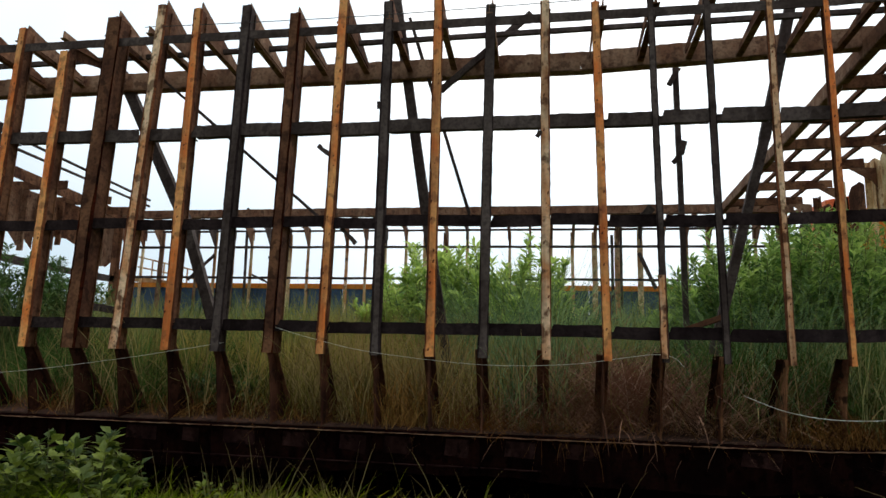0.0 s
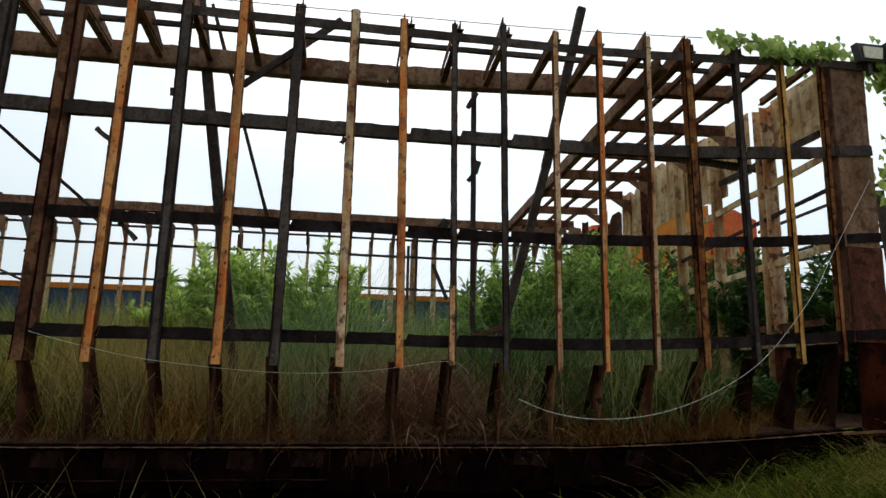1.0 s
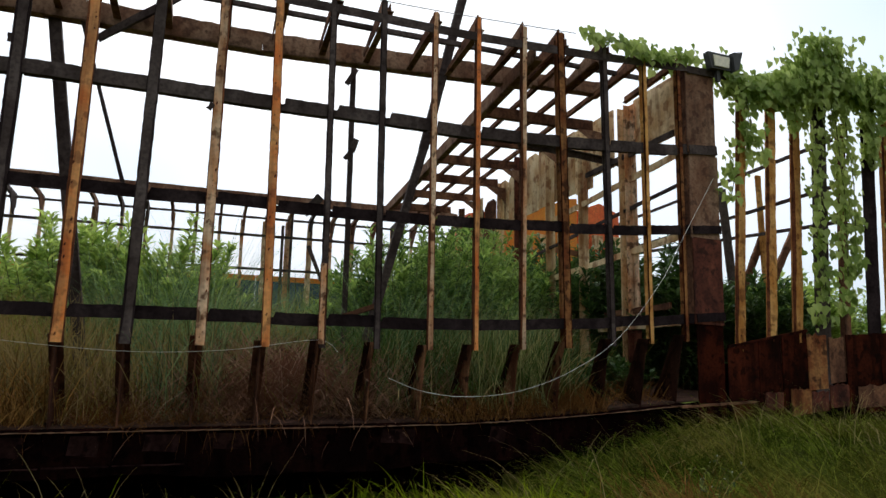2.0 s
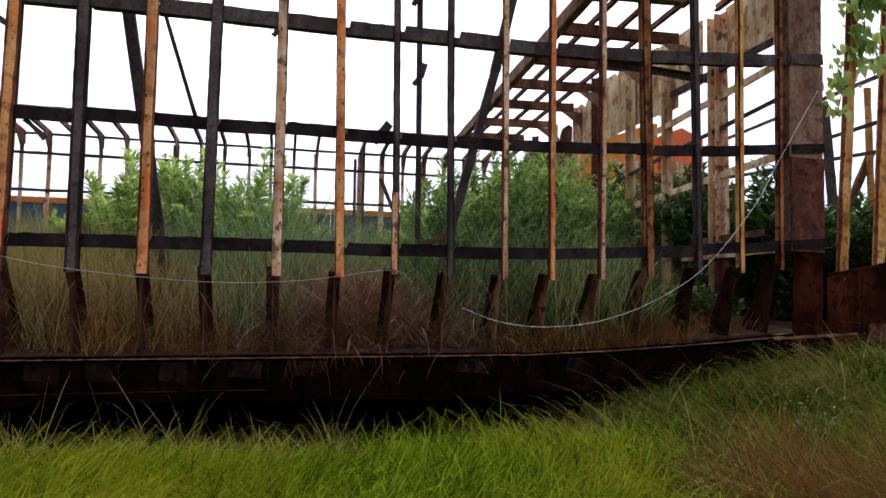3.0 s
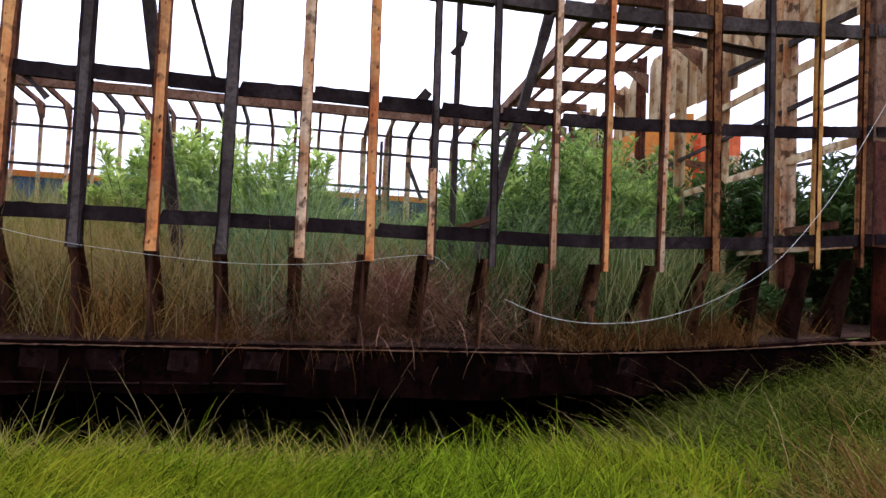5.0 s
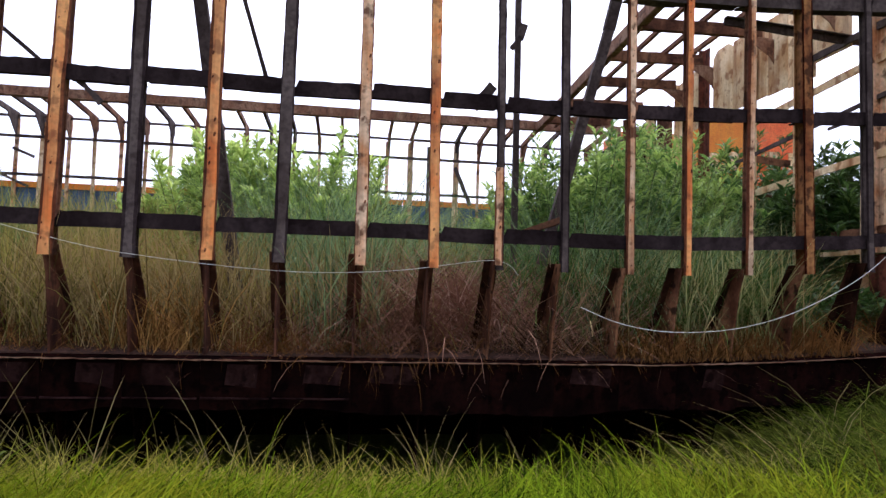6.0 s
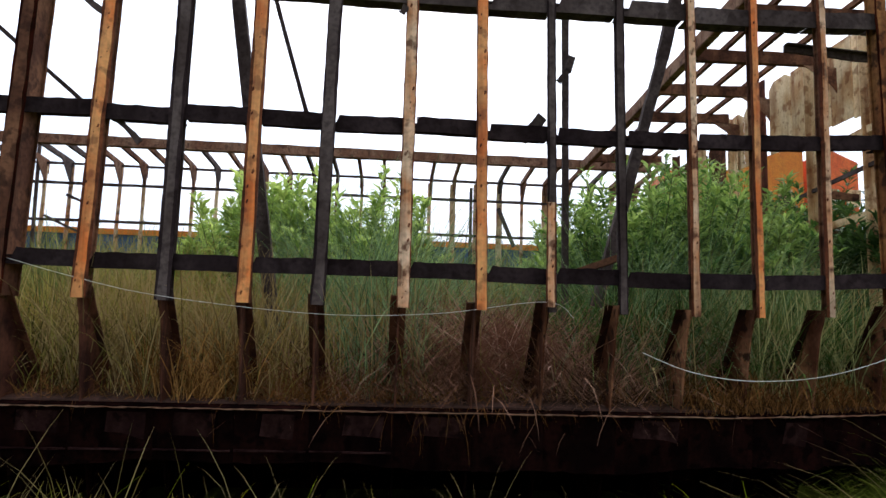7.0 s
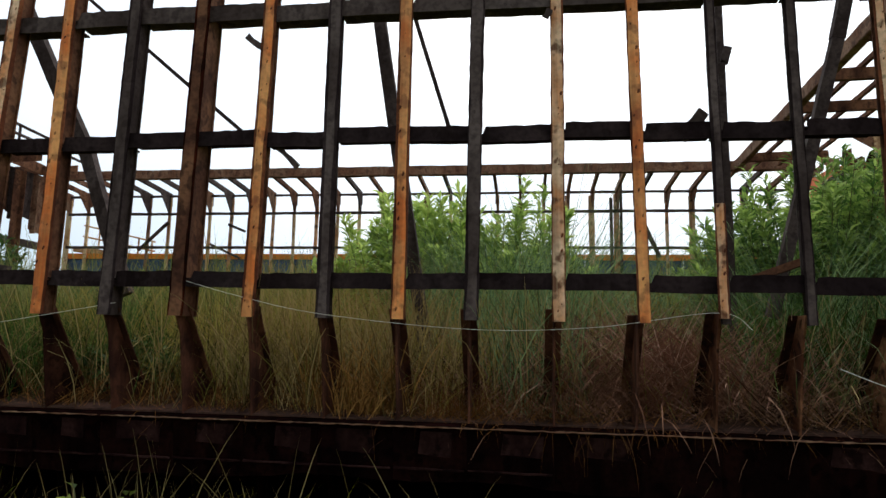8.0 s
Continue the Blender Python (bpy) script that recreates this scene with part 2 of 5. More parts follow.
MAT_GROUND = ground_material()
MAT_LITTER = rusty("dead_leaf_litter", (0.075, 0.038, 0.026), (0.045, 0.024, 0.016), (0.014, 0.008, 0.006), 0.6, 0.0, 0.95)


# ---- mesh helpers ----
def part(name, bm, mat, parent=None, label=""):
    mesh = bpy.data.meshes.new(name)
    bm.to_mesh(mesh)
    bm.free()
    mesh.materials.append(mat)
    ob = new(name, mesh)
    ob.parent = parent
    return tagged(ob, label)


def thing(name, label, category, group="", kind=""):
    return tagged(new(name), label, category, group, kind)


def plank(bm, p0, p1, w, d, side=(1, 0, 0), seg=1, jit=0.0, w1=None, d1=None):
    """A bar from p0 to p1: w wide along side, d deep across it, in seg pieces with torn edges of size jit."""
    p0, p1 = Vector(p0), Vector(p1)
    axis = (p1 - p0).normalized()
    s = Vector(side)
    s = (s - axis * s.dot(axis)).normalized()
    q = axis.cross(s)
    w1, d1 = w if w1 is None else w1, d if d1 is None else d1
    rings = []
    for i in range(seg + 1):
        u = i / seg
        c, hw, hd = p0.lerp(p1, u), (w + (w1 - w) * u) / 2, (d + (d1 - d) * u) / 2
        jl, jr = random.uniform(-jit, jit), random.uniform(-jit, jit)
        rings.append([bm.verts.new(c + s * a + q * e) for a, e in ((-hw + jl, -hd), (hw + jr, -hd), (hw + jr, hd), (-hw + jl, hd))])
    for a, b in zip(rings, rings[1:]):
        for i in range(4):
            j = (i + 1) % 4
            bm.faces.new((a[i], a[j], b[j], b[i]))
    bm.faces.new(rings[0][::-1])
    bm.faces.new(rings[-1])
    return bm


def rib_strip(bm, x, y, z0, z1, w, bow=0.02, seg=60, jit=0.0025, rivets=0.0):
    """An upright strip, rounded towards the front, its edges (material 1) darkened by rust and by painted-in shade of
    the rounding, with worn rivet heads.
    """
    rings = []
    el, er = 0.36, 0.38
    for i in range(seg + 1):
        z = z0 + (z1 - z0) * i / seg
        jl, jr = random.uniform(-jit, jit), random.uniform(-jit, jit)
        el = min(0.45, max(0.24, el + random.uniform(-0.045, 0.047)))
        er = min(0.45, max(0.28, er + random.uniform(-0.045, 0.047)))
        prof = ((-w / 2 + jl, 0.0), (-w * el, -bow * 0.62), (0.0, -bow), (w * er, -bow * 0.62), (w / 2 + jr, 0.0), (w / 2 + jr, 0.012), (-w / 2 + jl, 0.012))
        rings.append([bm.verts.new((x + a, y + c, z)) for a, c in prof])
    for a, c in zip(rings, rings[1:]):
        for i in range(7):
            j = (i + 1) % 7
            bm.faces.new((a[i], a[j], c[j], c[i])).material_index = 0 if i in (1, 2) else 1
    bm.faces.new(rings[0][::-1])
    bm.faces.new(rings[-1])
    z = z0 + 0.08
    while rivets and z < z1:
        r, cx = random.uniform(0.003, 0.008) + random.choice((0, 0, 0, 0.006)), x + random.uniform(-0.25, 0.27) * w
        rim = [bm.verts.new((cx + r * math.cos(k * math.pi / 3), y - bow + 0.003, z + 1.7 * r * math.sin(k * math.pi / 3 + 0.4))) for k in range(6)]
        tip = bm.verts.new((cx, y - bow - 0.004, z))
        for k in range(6):
            bm.faces.new((rim[k], rim[(k + 1) % 6], tip)).material_index = 1
        z += rivets * random.choice((0.25, 0.6, 1.0, 1.8))
    return bm


def slab(bm, corners, normal, thick):
    """A plate with the given outline, thick along normal."""
    off = Vector(normal).normalized() * thick / 2
    a = [bm.verts.new(Vector(c) - off) for c in corners]
    b = [bm.verts.new(Vector(c) + off) for c in corners]
    bm.faces.new(a[::-1])
    bm.faces.new(b)
    for i in range(len(a)):
        j = (i + 1) % len(a)
        bm.faces.new((a[i], a[j], b[j], b[i]))
    bmesh.ops.recalc_face_normals(bm, faces=bm.faces[:])
    return bm


def tube(bm, points, r, sides=6, r1=None):
    points = [Vector(p) for p in points]
    r1 = r if r1 is None else r1
    rings = []
    for i, p in enumerate(points):
        t = (points[min(i + 1, len(points) - 1)] - points[max(i - 1, 0)]).normalized()
        s = t.cross(Vector((0.13, 0.31, 1) if abs(t.z) < 0.9 else (1, 0, 0))).normalized()
        q = t.cross(s)
        rr = r + (r1 - r) * i / max(1, len(points) - 1)
        rings.append([bm.verts.new(p + (s * math.cos(a) + q * math.sin(a)) * rr) for a in (2 * math.pi * k / sides for k in range(sides))])
    for a, b in zip(rings, rings[1:]):
        for i in range(sides):
            j = (i + 1) % sides
            bm.faces.new((a[i], a[j], b[j], b[i]))
    bm.faces.new(rings[0][::-1])
    bm.faces.new(rings[-1])
    return bm


def B():
    return bmesh.new()


def sheer(x):
    """The hull's lines rise towards the bow."""
    return 0.19 * max(0.0, (x - 2.6) / 3.5) ** 1.5


rng = np.random.default_rng(7)


def mesh_from(name, verts, faces, mat, parent=None, label="", kind="", smooth=False):
    mesh = bpy.data.meshes.new(name)
    mesh.from_pydata(verts.tolist() if hasattr(verts, "tolist") else verts, [], faces)
    mesh.materials.append(mat)
    if smooth:
        mesh.shade_smooth()
    ob = new(name, mesh)
    ob.parent = parent
    return tagged(ob, label, kind=kind)


# ---- ground ----
def smooth01(v):
    v = np.clip(v, 0, 1)
    return v * v * (3 - 2 * v)


def ground_z(x, y):
    x, y = np.asarray(x, float), np.asarray(y, float)
    near = 0.62 * smooth01((x - 2.2) / 4.2) * smooth01((y - 2.0) / 4.0) * (1 - smooth01((y - 7.3) / 0.8))
    wave = 0.03 * np.sin(1.3 * x + 0.7 * y) + 0.025 * np.sin(2.1 * y - 0.8 * x)
    ditch = -0.10 * smooth01((y - 5.2) / 0.8) - 0.55 * smooth01((y - 6.0) / 0.7) * (1 - smooth01((x - 2.4) / 2.2)) * (1 - smooth01((y - 9.2) / 0.8))
    return near + wave + ditch


def hold_z(x, y):
    """The earth that has filled the hold, on its tank top."""
    x, y = np.asarray(x, float), np.asarray(y, float)
    return 0.70 + 0.20 * smooth01((x - 3.0) / 3.5) + (0.10 + 0.03 * np.sin(1.3 * x + 0.7 * y) + 0.03 * np.sin(2.1 * y - 0.8 * x)) * smooth01((y - 7.14) / 1.2)


def build_ground():
    def axis(fine_lo, fine_hi, step):
        return np.unique(np.concatenate([[-900, -300, -120, -60, -30, -18], np.arange(fine_lo, fine_hi, step), [22, 30, 45, 70, 130, 300, 900]]))
    xs, ys = axis(-14, 16, 0.25), axis(-6, 20.5, 0.125)
    gx, gy = np.meshgrid(xs, ys)
    gz = ground_z(gx, gy)
    verts = np.stack([gx.ravel(), gy.ravel(), gz.ravel()], 1)
    w = len(xs)
    faces = [(r * w + c, r * w + c + 1, (r + 1) * w + c + 1, (r + 1) * w + c) for r in range(len(ys) - 1) for c in range(w - 1)]
    tagged(mesh_from("ground", verts, faces, MAT_GROUND, smooth=True), "overgrown grassy soil round the wreck", "ground", kind="structure")


build_ground()


def build_hold_floor():
    xs, ys = np.arange(-14, 12.01, 0.25), np.arange(7.32, 18.8, 0.25)
    gx, gy = np.meshgrid(xs, ys)
    gz = hold_z(gx, gy)
    w, h = len(xs), len(ys)
    top = np.stack([gx.ravel(), gy.ravel(), gz.ravel()], 1)
    low = top.copy()
    low[:, 2] = 0.692 + 0.19 * np.clip((low[:, 0] - 2.6) / 3.5, 0, 1.05) ** 1.5
    top[:, 2] = np.maximum(top[:, 2], low[:, 2] + 0.01)
    faces = [(r * w + c, r * w + c + 1, (r + 1) * w + c + 1, (r + 1) * w + c) for r in range(h - 1) for c in range(w - 1)]
    k = w * h
    rim = [(c, c + 1) for c in range(w - 1)] + [(r * w + w - 1, (r + 1) * w + w - 1) for r in range(h - 1)]
    rim += [((h - 1) * w + c + 1, (h - 1) * w + c) for c in range(w - 1)] + [((r + 1) * w, r * w) for r in range(h - 1)]
    faces += [(b, a, a + k, b + k) for a, b in rim]
    tagged(mesh_from("hold_floor", np.concatenate([top, low]), faces, MAT_LITTER, smooth=False), "earth and litter filling the ship's hold", "ground", kind="structure")


build_hold_floor()

# ---- the wreck: an open ship's hold, its shell cut away ----
wreck = thing("ship_wreck", "rusted skeleton of a ship's hold with its plating cut away", "shipwreck")
SIDE_Y, SHELL_Y, FAR_Y, COAMING_Y, FAR_COAMING_Y = 7.0, 7.1, 18.8, 8.3, 17.2
SILL_Z = 0.68
# Topmost stringer takes the lighter rust: sky glare on it is put in.
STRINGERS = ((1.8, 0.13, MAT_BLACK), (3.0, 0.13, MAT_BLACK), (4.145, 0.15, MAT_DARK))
TOP_Z = 5.35

# x at the lowest stringer, kind of face, width of flange, web depth, height of the tip, lean per metre
FRAMES = (
    (-7.5, MAT_DARK, 0.120, 0.160, 5.70, 0.02), (-6.85, MAT_ORANGE, 0.120, 0.160, 5.66, 0.02), (-6.18, MAT_ORANGE, 0.130, 0.160, 5.30, 0.02), (-5.545, MAT_BROWN, 0.190, 0.280, 5.72, 0.03),
    (-4.965, MAT_PALE, 0.130, 0.160, 5.86, 0.045), (-4.318, MAT_ORANGE, 0.120, 0.160, 5.78, 0.006), (-3.7, MAT_DARK, 0.120, 0.180, 5.78, 0.017), (-3.05, MAT_BROWN, 0.130, 0.280, 5.62, 0.018),
    (-2.445, MAT_ORANGE, 0.114, 0.128, 5.80, 0.015), (-1.825, MAT_DARK, 0.114, 0.136, 5.72, 0), (-1.212, MAT_ORANGE, 0.114, 0.119, 5.80, 0), (-0.632, MAT_DARK, 0.114, 0.128, 5.60, 0.01),
    (0.036, MAT_PALE, 0.104, 0.119, 5.60, -0.002), (0.662, MAT_ORANGE, 0.095, 0.119, 5.55, -0.018), (1.245, MAT_DARK, 0.074, 0.101, 5.56, -0.012), (1.842, MAT_DARK, 0.074, 0.108, 5.62, -0.012),
    (2.458, MAT_PALE, 0.074, 0.094, 5.60, -0.003), (3.016, MAT_ORANGE, 0.067, 0.094, 5.66, 0), (3.632, MAT_PALE, 0.067, 0.094, 5.66, 0.005), (4.235, MAT_RUST_PATCH, 0.104, 0.173, 5.68, -0.015),
    (4.897, MAT_DARK, 0.074, 0.101, 5.66, -0.01), (5.482, MAT_OCHRE, 0.067, 0.094, 5.68, 0.005), (6.05, MAT_RUST_PATCH, 0.067, 0.086, 5.62, 0.01),
)


def skew(bm, lean):
    """Lean a frame's steel sideways, about the lowest stringer."""
    for v in bm.verts:
        v.co.x += lean * (v.co.z - 1.8)


def side_frame(x, mat, flange, depth, tip, lean, foot=1.5):
    """A steel side frame: a flange with torch-cut edges outboard, a web standing behind it."""
    bm = B()
    front = SHELL_Y - 0.03 - (depth - 0.1) * 0.25
    back = front + depth
    z0, z1 = foot + sheer(x), tip
    bright = mat in (MAT_ORANGE, MAT_PALE)
    rib_strip(bm, x, front, z0, z1 - 0.02, flange, 0.026 if bright else 0.010, rivets=0.2 if bright else 0)
    skew(bm, lean)
    ob = part("side_frame", bm, mat, wreck)
    ob.data.materials.append(MAT_EDGE if bright else MAT_BLACK if mat == MAT_DARK else MAT_SHELL)
    bm = B()
    e = x + flange * 0.12
    plank(bm, (e, (front + back) / 2 + 0.006, z0), (e, (front + back) / 2 + 0.006, z1), 0.016, depth, (1, 0, 0), 1)
    plank(bm, (e, back, z0), (e, back, z1 - 0.05), 0.05, 0.014, (1, 0, 0), 24, 0.002)
    skew(bm, lean)
    part("web", bm, MAT_BROWN if mat in (MAT_ORANGE, MAT_PALE) else mat, ob)
    bm = B()
    # Webs of bright frames are browned: same rust, its shade put into the colour.
    b = sheer(x)
    deep = (0.74 if x < 4.6 else 0.58) + random.uniform(-0.03, 0.03) + (0.08 if depth > 0.2 else 0)
    neck = front + 0.16
    top = 1.57 + b + random.uniform(-0.02, 0.03)
    f, y, base = x - 0.03, SHELL_Y + 0.02, SILL_Z + b
    curve = [(y + deep + (neck - y - deep) * u ** 0.85, base + 0.04 + (top - base - 0.04) * u) for u in (0, 0.12, 0.25, 0.4, 0.55, 0.7, 0.85, 1.0)]
    toe = [(y + 0.20 - 0.18 * u + random.uniform(-0.004, 0.004), base + (top - base) * u) for u in (0.75, 0.5, 0.25)]
    slab(bm, [(f, y + 0.20, base), (f, y + deep, base)] + [(f, cy, cz) for cy, cz in curve] + [(f, front + 0.02, top)] + [(f, cy, cz) for cy, cz in toe], (1, 0, 0), 0.016)
    # Right-hand faces take the lit copy; both ends go darker.
    part("bracket", bm, MAT_FLANGE if x > 4.6 or x < -3.8 else MAT_BRACKET if x < 0.9 else MAT_WORN_LIT, ob, "brown rusted plate bracket at the frame's foot")
    bm = B()
    for (ya, za), (yb, zb) in zip(curve, curve[1:]):
        plank(bm, (x - 0.035, ya, za), (x - 0.035, yb, zb), 0.13, 0.014, (1, 0, 0), 1, 0.003)
    # Inner flanges right of centre are coloured darker for their shade.
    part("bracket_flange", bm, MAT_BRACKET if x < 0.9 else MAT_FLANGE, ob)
    bm = B()
    slab(bm, [(x + 0.012, front + 0.015, 5.20 + b * 0.6), (x + 0.012, front + 0.22, 5.47 + b * 0.4), (x + 0.012, COAMING_Y - 0.1, 5.40 + b * 0.4), (x + 0.012, COAMING_Y - 0.1, 5.47 + b * 0.4), (x + 0.012, front + 0.07, tip + random.uniform(0.04, 0.12))], (1, 0, 0), 0.014)
    skew(bm, lean)
    part("knee", bm, random.choice((MAT_BROWN, MAT_GIRDER)), ob)
    return ob


for spec in FRAMES:
    side_frame(*spec)

# shelf-like stringers, bay by bay, with torn edges
XS = [f[0] for f in FRAMES] + [6.25]
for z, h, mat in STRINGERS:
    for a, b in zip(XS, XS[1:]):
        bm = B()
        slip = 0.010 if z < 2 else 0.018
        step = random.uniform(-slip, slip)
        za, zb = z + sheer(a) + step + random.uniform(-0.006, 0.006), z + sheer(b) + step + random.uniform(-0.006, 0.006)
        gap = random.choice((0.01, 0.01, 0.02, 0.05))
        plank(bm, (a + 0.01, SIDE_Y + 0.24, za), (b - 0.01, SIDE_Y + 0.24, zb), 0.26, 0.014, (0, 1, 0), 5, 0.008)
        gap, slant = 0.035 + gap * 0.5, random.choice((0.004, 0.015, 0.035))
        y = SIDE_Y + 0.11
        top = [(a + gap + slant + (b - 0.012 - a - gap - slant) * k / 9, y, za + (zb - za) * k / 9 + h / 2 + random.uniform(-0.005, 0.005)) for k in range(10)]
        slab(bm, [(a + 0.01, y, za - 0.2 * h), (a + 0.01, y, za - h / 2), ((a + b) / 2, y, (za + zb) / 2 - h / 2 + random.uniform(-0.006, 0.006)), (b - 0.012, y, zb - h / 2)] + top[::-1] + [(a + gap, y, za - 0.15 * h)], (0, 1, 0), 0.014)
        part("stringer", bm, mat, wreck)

# gunwale bar, deck edge stiffener and the hatch side girder
for a, b in zip(XS, XS[1:]):
    bm = B()
    plank(bm, (a, SIDE_Y + 0.07, TOP_Z + 0.02 + sheer(a) * 0.9), (b, SIDE_Y + 0.07, TOP_Z + 0.02 + sheer(b) * 0.9), 0.105, 0.014, (0, 0, 1), 5, 0.004)
    plank(bm, (a, SIDE_Y + 0.11, TOP_Z + 0.07 + sheer(a) * 0.9), (b, SIDE_Y + 0.11, TOP_Z + 0.07 + sheer(b) * 0.9), 0.09, 0.012, (0, 1, 0), 1)
    part("gunwale_bar", bm, MAT_DARK, wreck)
bm = B()
plank(bm, (-8.0, 7.72, 5.46), (6.2, 7.72, 5.62), 0.06, 0.05, (0, 0, 1), 20, 0.004)
part("deck_stiffener", bm, MAT_DARK, wreck)
for x, *_ in FRAMES:
    bm = B()
    plank(bm, (x + 0.02, SIDE_Y + 0.05, 5.52 + sheer(x) * 0.5), (x + 0.02, COAMING_Y, 5.42 + sheer(x) * 0.5), 0.012, 0.10, (1, 0, 0), 1)
    plank(bm, (x + 0.02, SIDE_Y + 0.05, 5.47 + sheer(x) * 0.5), (x + 0.02, COAMING_Y, 5.37 + sheer(x) * 0.5), 0.08, 0.012, (1, 0, 0), 4, 0.003)
    part("deck_beam", bm, random.choice((MAT_BROWN, MAT_GIRDER)), wreck)


def girder_z(x):
    return 5.41 + 0.045 * max(0.0, x - 0.6)


for i in range(11):
    a, b = -8.6 + i * 1.30, min(-8.6 + (i + 1) * 1.30, 5.62)
    bm = B()
    deep = 0.26 if a < 3.5 else 0.19
    plank(bm, (a, COAMING_Y, girder_z(a)), (b, COAMING_Y, girder_z(b)), deep, 0.02, (0, 0, 1), 14, 0.008)
    plank(bm, (a, COAMING_Y + 0.06, girder_z(a) - deep / 2), (b, COAMING_Y + 0.06, girder_z(b) - deep / 2), 0.14, 0.016, (0, 1, 0), 1)
    part("hatch_girder", bm, MAT_GIRDER, wreck, "brown weathered plate girder along the open hatch")

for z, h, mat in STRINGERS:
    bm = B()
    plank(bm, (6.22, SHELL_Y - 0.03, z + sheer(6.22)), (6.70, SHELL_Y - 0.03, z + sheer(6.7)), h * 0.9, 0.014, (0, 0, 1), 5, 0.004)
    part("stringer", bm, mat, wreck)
bm = B()
plank(bm, (6.25, SHELL_Y - 0.03, TOP_Z + 0.19), (6.98, SHELL_Y - 0.03, TOP_Z + 0.20), 0.11, 0.014, (0, 0, 1), 5, 0.004)
part("gunwale_bar", bm, MAT_DARK, wreck)

def hem(x):
    """Depth of the tank side's uneven lower edge under the sill."""
    return 0.43 + 0.03 * math.sin(1.3 * x) + 0.015 * math.sin(4.1 * x)


# bottom: margin plate, floors and shell strake under the frames
SILL_XS = [-8.2 + 1.1 * i for i in range(14)]
for a, b in zip(SILL_XS, SILL_XS[1:]):
    bm = B()
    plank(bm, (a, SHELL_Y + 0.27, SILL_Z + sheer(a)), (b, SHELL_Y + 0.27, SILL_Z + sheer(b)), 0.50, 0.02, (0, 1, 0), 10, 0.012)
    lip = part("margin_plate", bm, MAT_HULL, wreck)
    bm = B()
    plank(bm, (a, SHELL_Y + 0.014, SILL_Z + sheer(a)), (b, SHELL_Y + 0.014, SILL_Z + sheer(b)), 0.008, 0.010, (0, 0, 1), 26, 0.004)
    part("worn_edge", bm, MAT_GIRDER, lip, "pale edge of the plate")
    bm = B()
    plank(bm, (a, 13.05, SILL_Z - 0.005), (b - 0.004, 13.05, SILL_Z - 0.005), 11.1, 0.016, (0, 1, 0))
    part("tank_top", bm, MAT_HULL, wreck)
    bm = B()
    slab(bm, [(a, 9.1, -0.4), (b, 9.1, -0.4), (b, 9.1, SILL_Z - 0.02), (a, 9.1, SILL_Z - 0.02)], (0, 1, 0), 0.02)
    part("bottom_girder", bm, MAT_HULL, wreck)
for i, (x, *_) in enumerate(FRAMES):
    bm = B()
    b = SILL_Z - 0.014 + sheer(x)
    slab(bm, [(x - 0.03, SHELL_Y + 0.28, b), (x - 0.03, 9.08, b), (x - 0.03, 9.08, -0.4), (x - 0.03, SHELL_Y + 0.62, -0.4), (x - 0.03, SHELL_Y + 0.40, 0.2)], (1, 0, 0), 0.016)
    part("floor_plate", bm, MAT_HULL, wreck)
    if i < len(FRAMES) - 1:
        x1 = FRAMES[i + 1][0]
        bm = B()
        q = x1 - 0.06 - 0.08 * (i % 2)
        ring = [(SHELL_Y + 0.46, b), (SHELL_Y + 0.48, 0.42), (SHELL_Y + 0.60, 0.22), (SHELL_Y + 0.90, 0.0), (SHELL_Y + 1.6, -0.2)]
        rows = []
        for off in (0.0, 0.014):
            rows.append([[bm.verts.new((xx, yy + off, zz)) for xx in (x - 0.01, q)] for yy, zz in ring])
        for side in rows:
            for u, v in zip(side, side[1:]):
                bm.faces.new((u[0], u[1], v[1], v[0]))
        for u, v in ((0, 0), (-1, -1)):
            bm.faces.new((rows[0][u][0], rows[0][u][1], rows[1][v][1], rows[1][v][0]))
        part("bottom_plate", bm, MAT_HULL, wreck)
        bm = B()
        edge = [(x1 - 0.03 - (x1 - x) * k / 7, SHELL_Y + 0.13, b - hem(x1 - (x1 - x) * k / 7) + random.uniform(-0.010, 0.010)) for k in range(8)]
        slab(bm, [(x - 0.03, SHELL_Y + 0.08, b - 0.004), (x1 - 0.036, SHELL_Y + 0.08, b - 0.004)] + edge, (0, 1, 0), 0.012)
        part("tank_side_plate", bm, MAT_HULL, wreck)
        if -5.0 < x < 0.5 or 1.0 < x < 3.2 and i % 2:
            bm = B()
            w0, w1 = 0.10 + 0.06 * (i % 3), 0.10 + 0.09 * (i * 7 % 4) / 3
            slab(bm, [(x + w0, SHELL_Y + 0.112, b - 0.24), (x1 - w1, SHELL_Y + 0.112, b - 0.25), (x1 - w1 + 0.02, SHELL_Y + 0.068, b - 0.03), (x + w0 + 0.03, SHELL_Y + 0.068, b - 0.025)], (0, -1, 0.2), 0.012)
            part("patch_plate", bm, MAT_PATCH, wreck)
        if x < -0.1:
            bm = B()
            plank(bm, (x - 0.02, SHELL_Y + 0.085, b - 0.31), (x1 - 0.05, SHELL_Y + 0.085, b - 0.315), 0.012, 0.03, (0, 0, 1), 6, 0.003)
            part("ledge_bar", bm, MAT_PATCH, wreck)

# the broad web plate where the bulkhead meets the side
for z0, z1, mat in ((1.92, 3.10, MAT_RED), (3.105, 4.30, MAT_GIRDER), (4.305, 5.58, MAT_GIRDER)):
    bm = B()
    plank(bm, (6.45, SHELL_Y, z0), (6.475, SHELL_Y, z1), 0.49, 0.02, (1, 0, 0), 12, 0.004)
    part("web_plate", bm, mat, wreck, "broad brown rusted web plate")
bm = B()
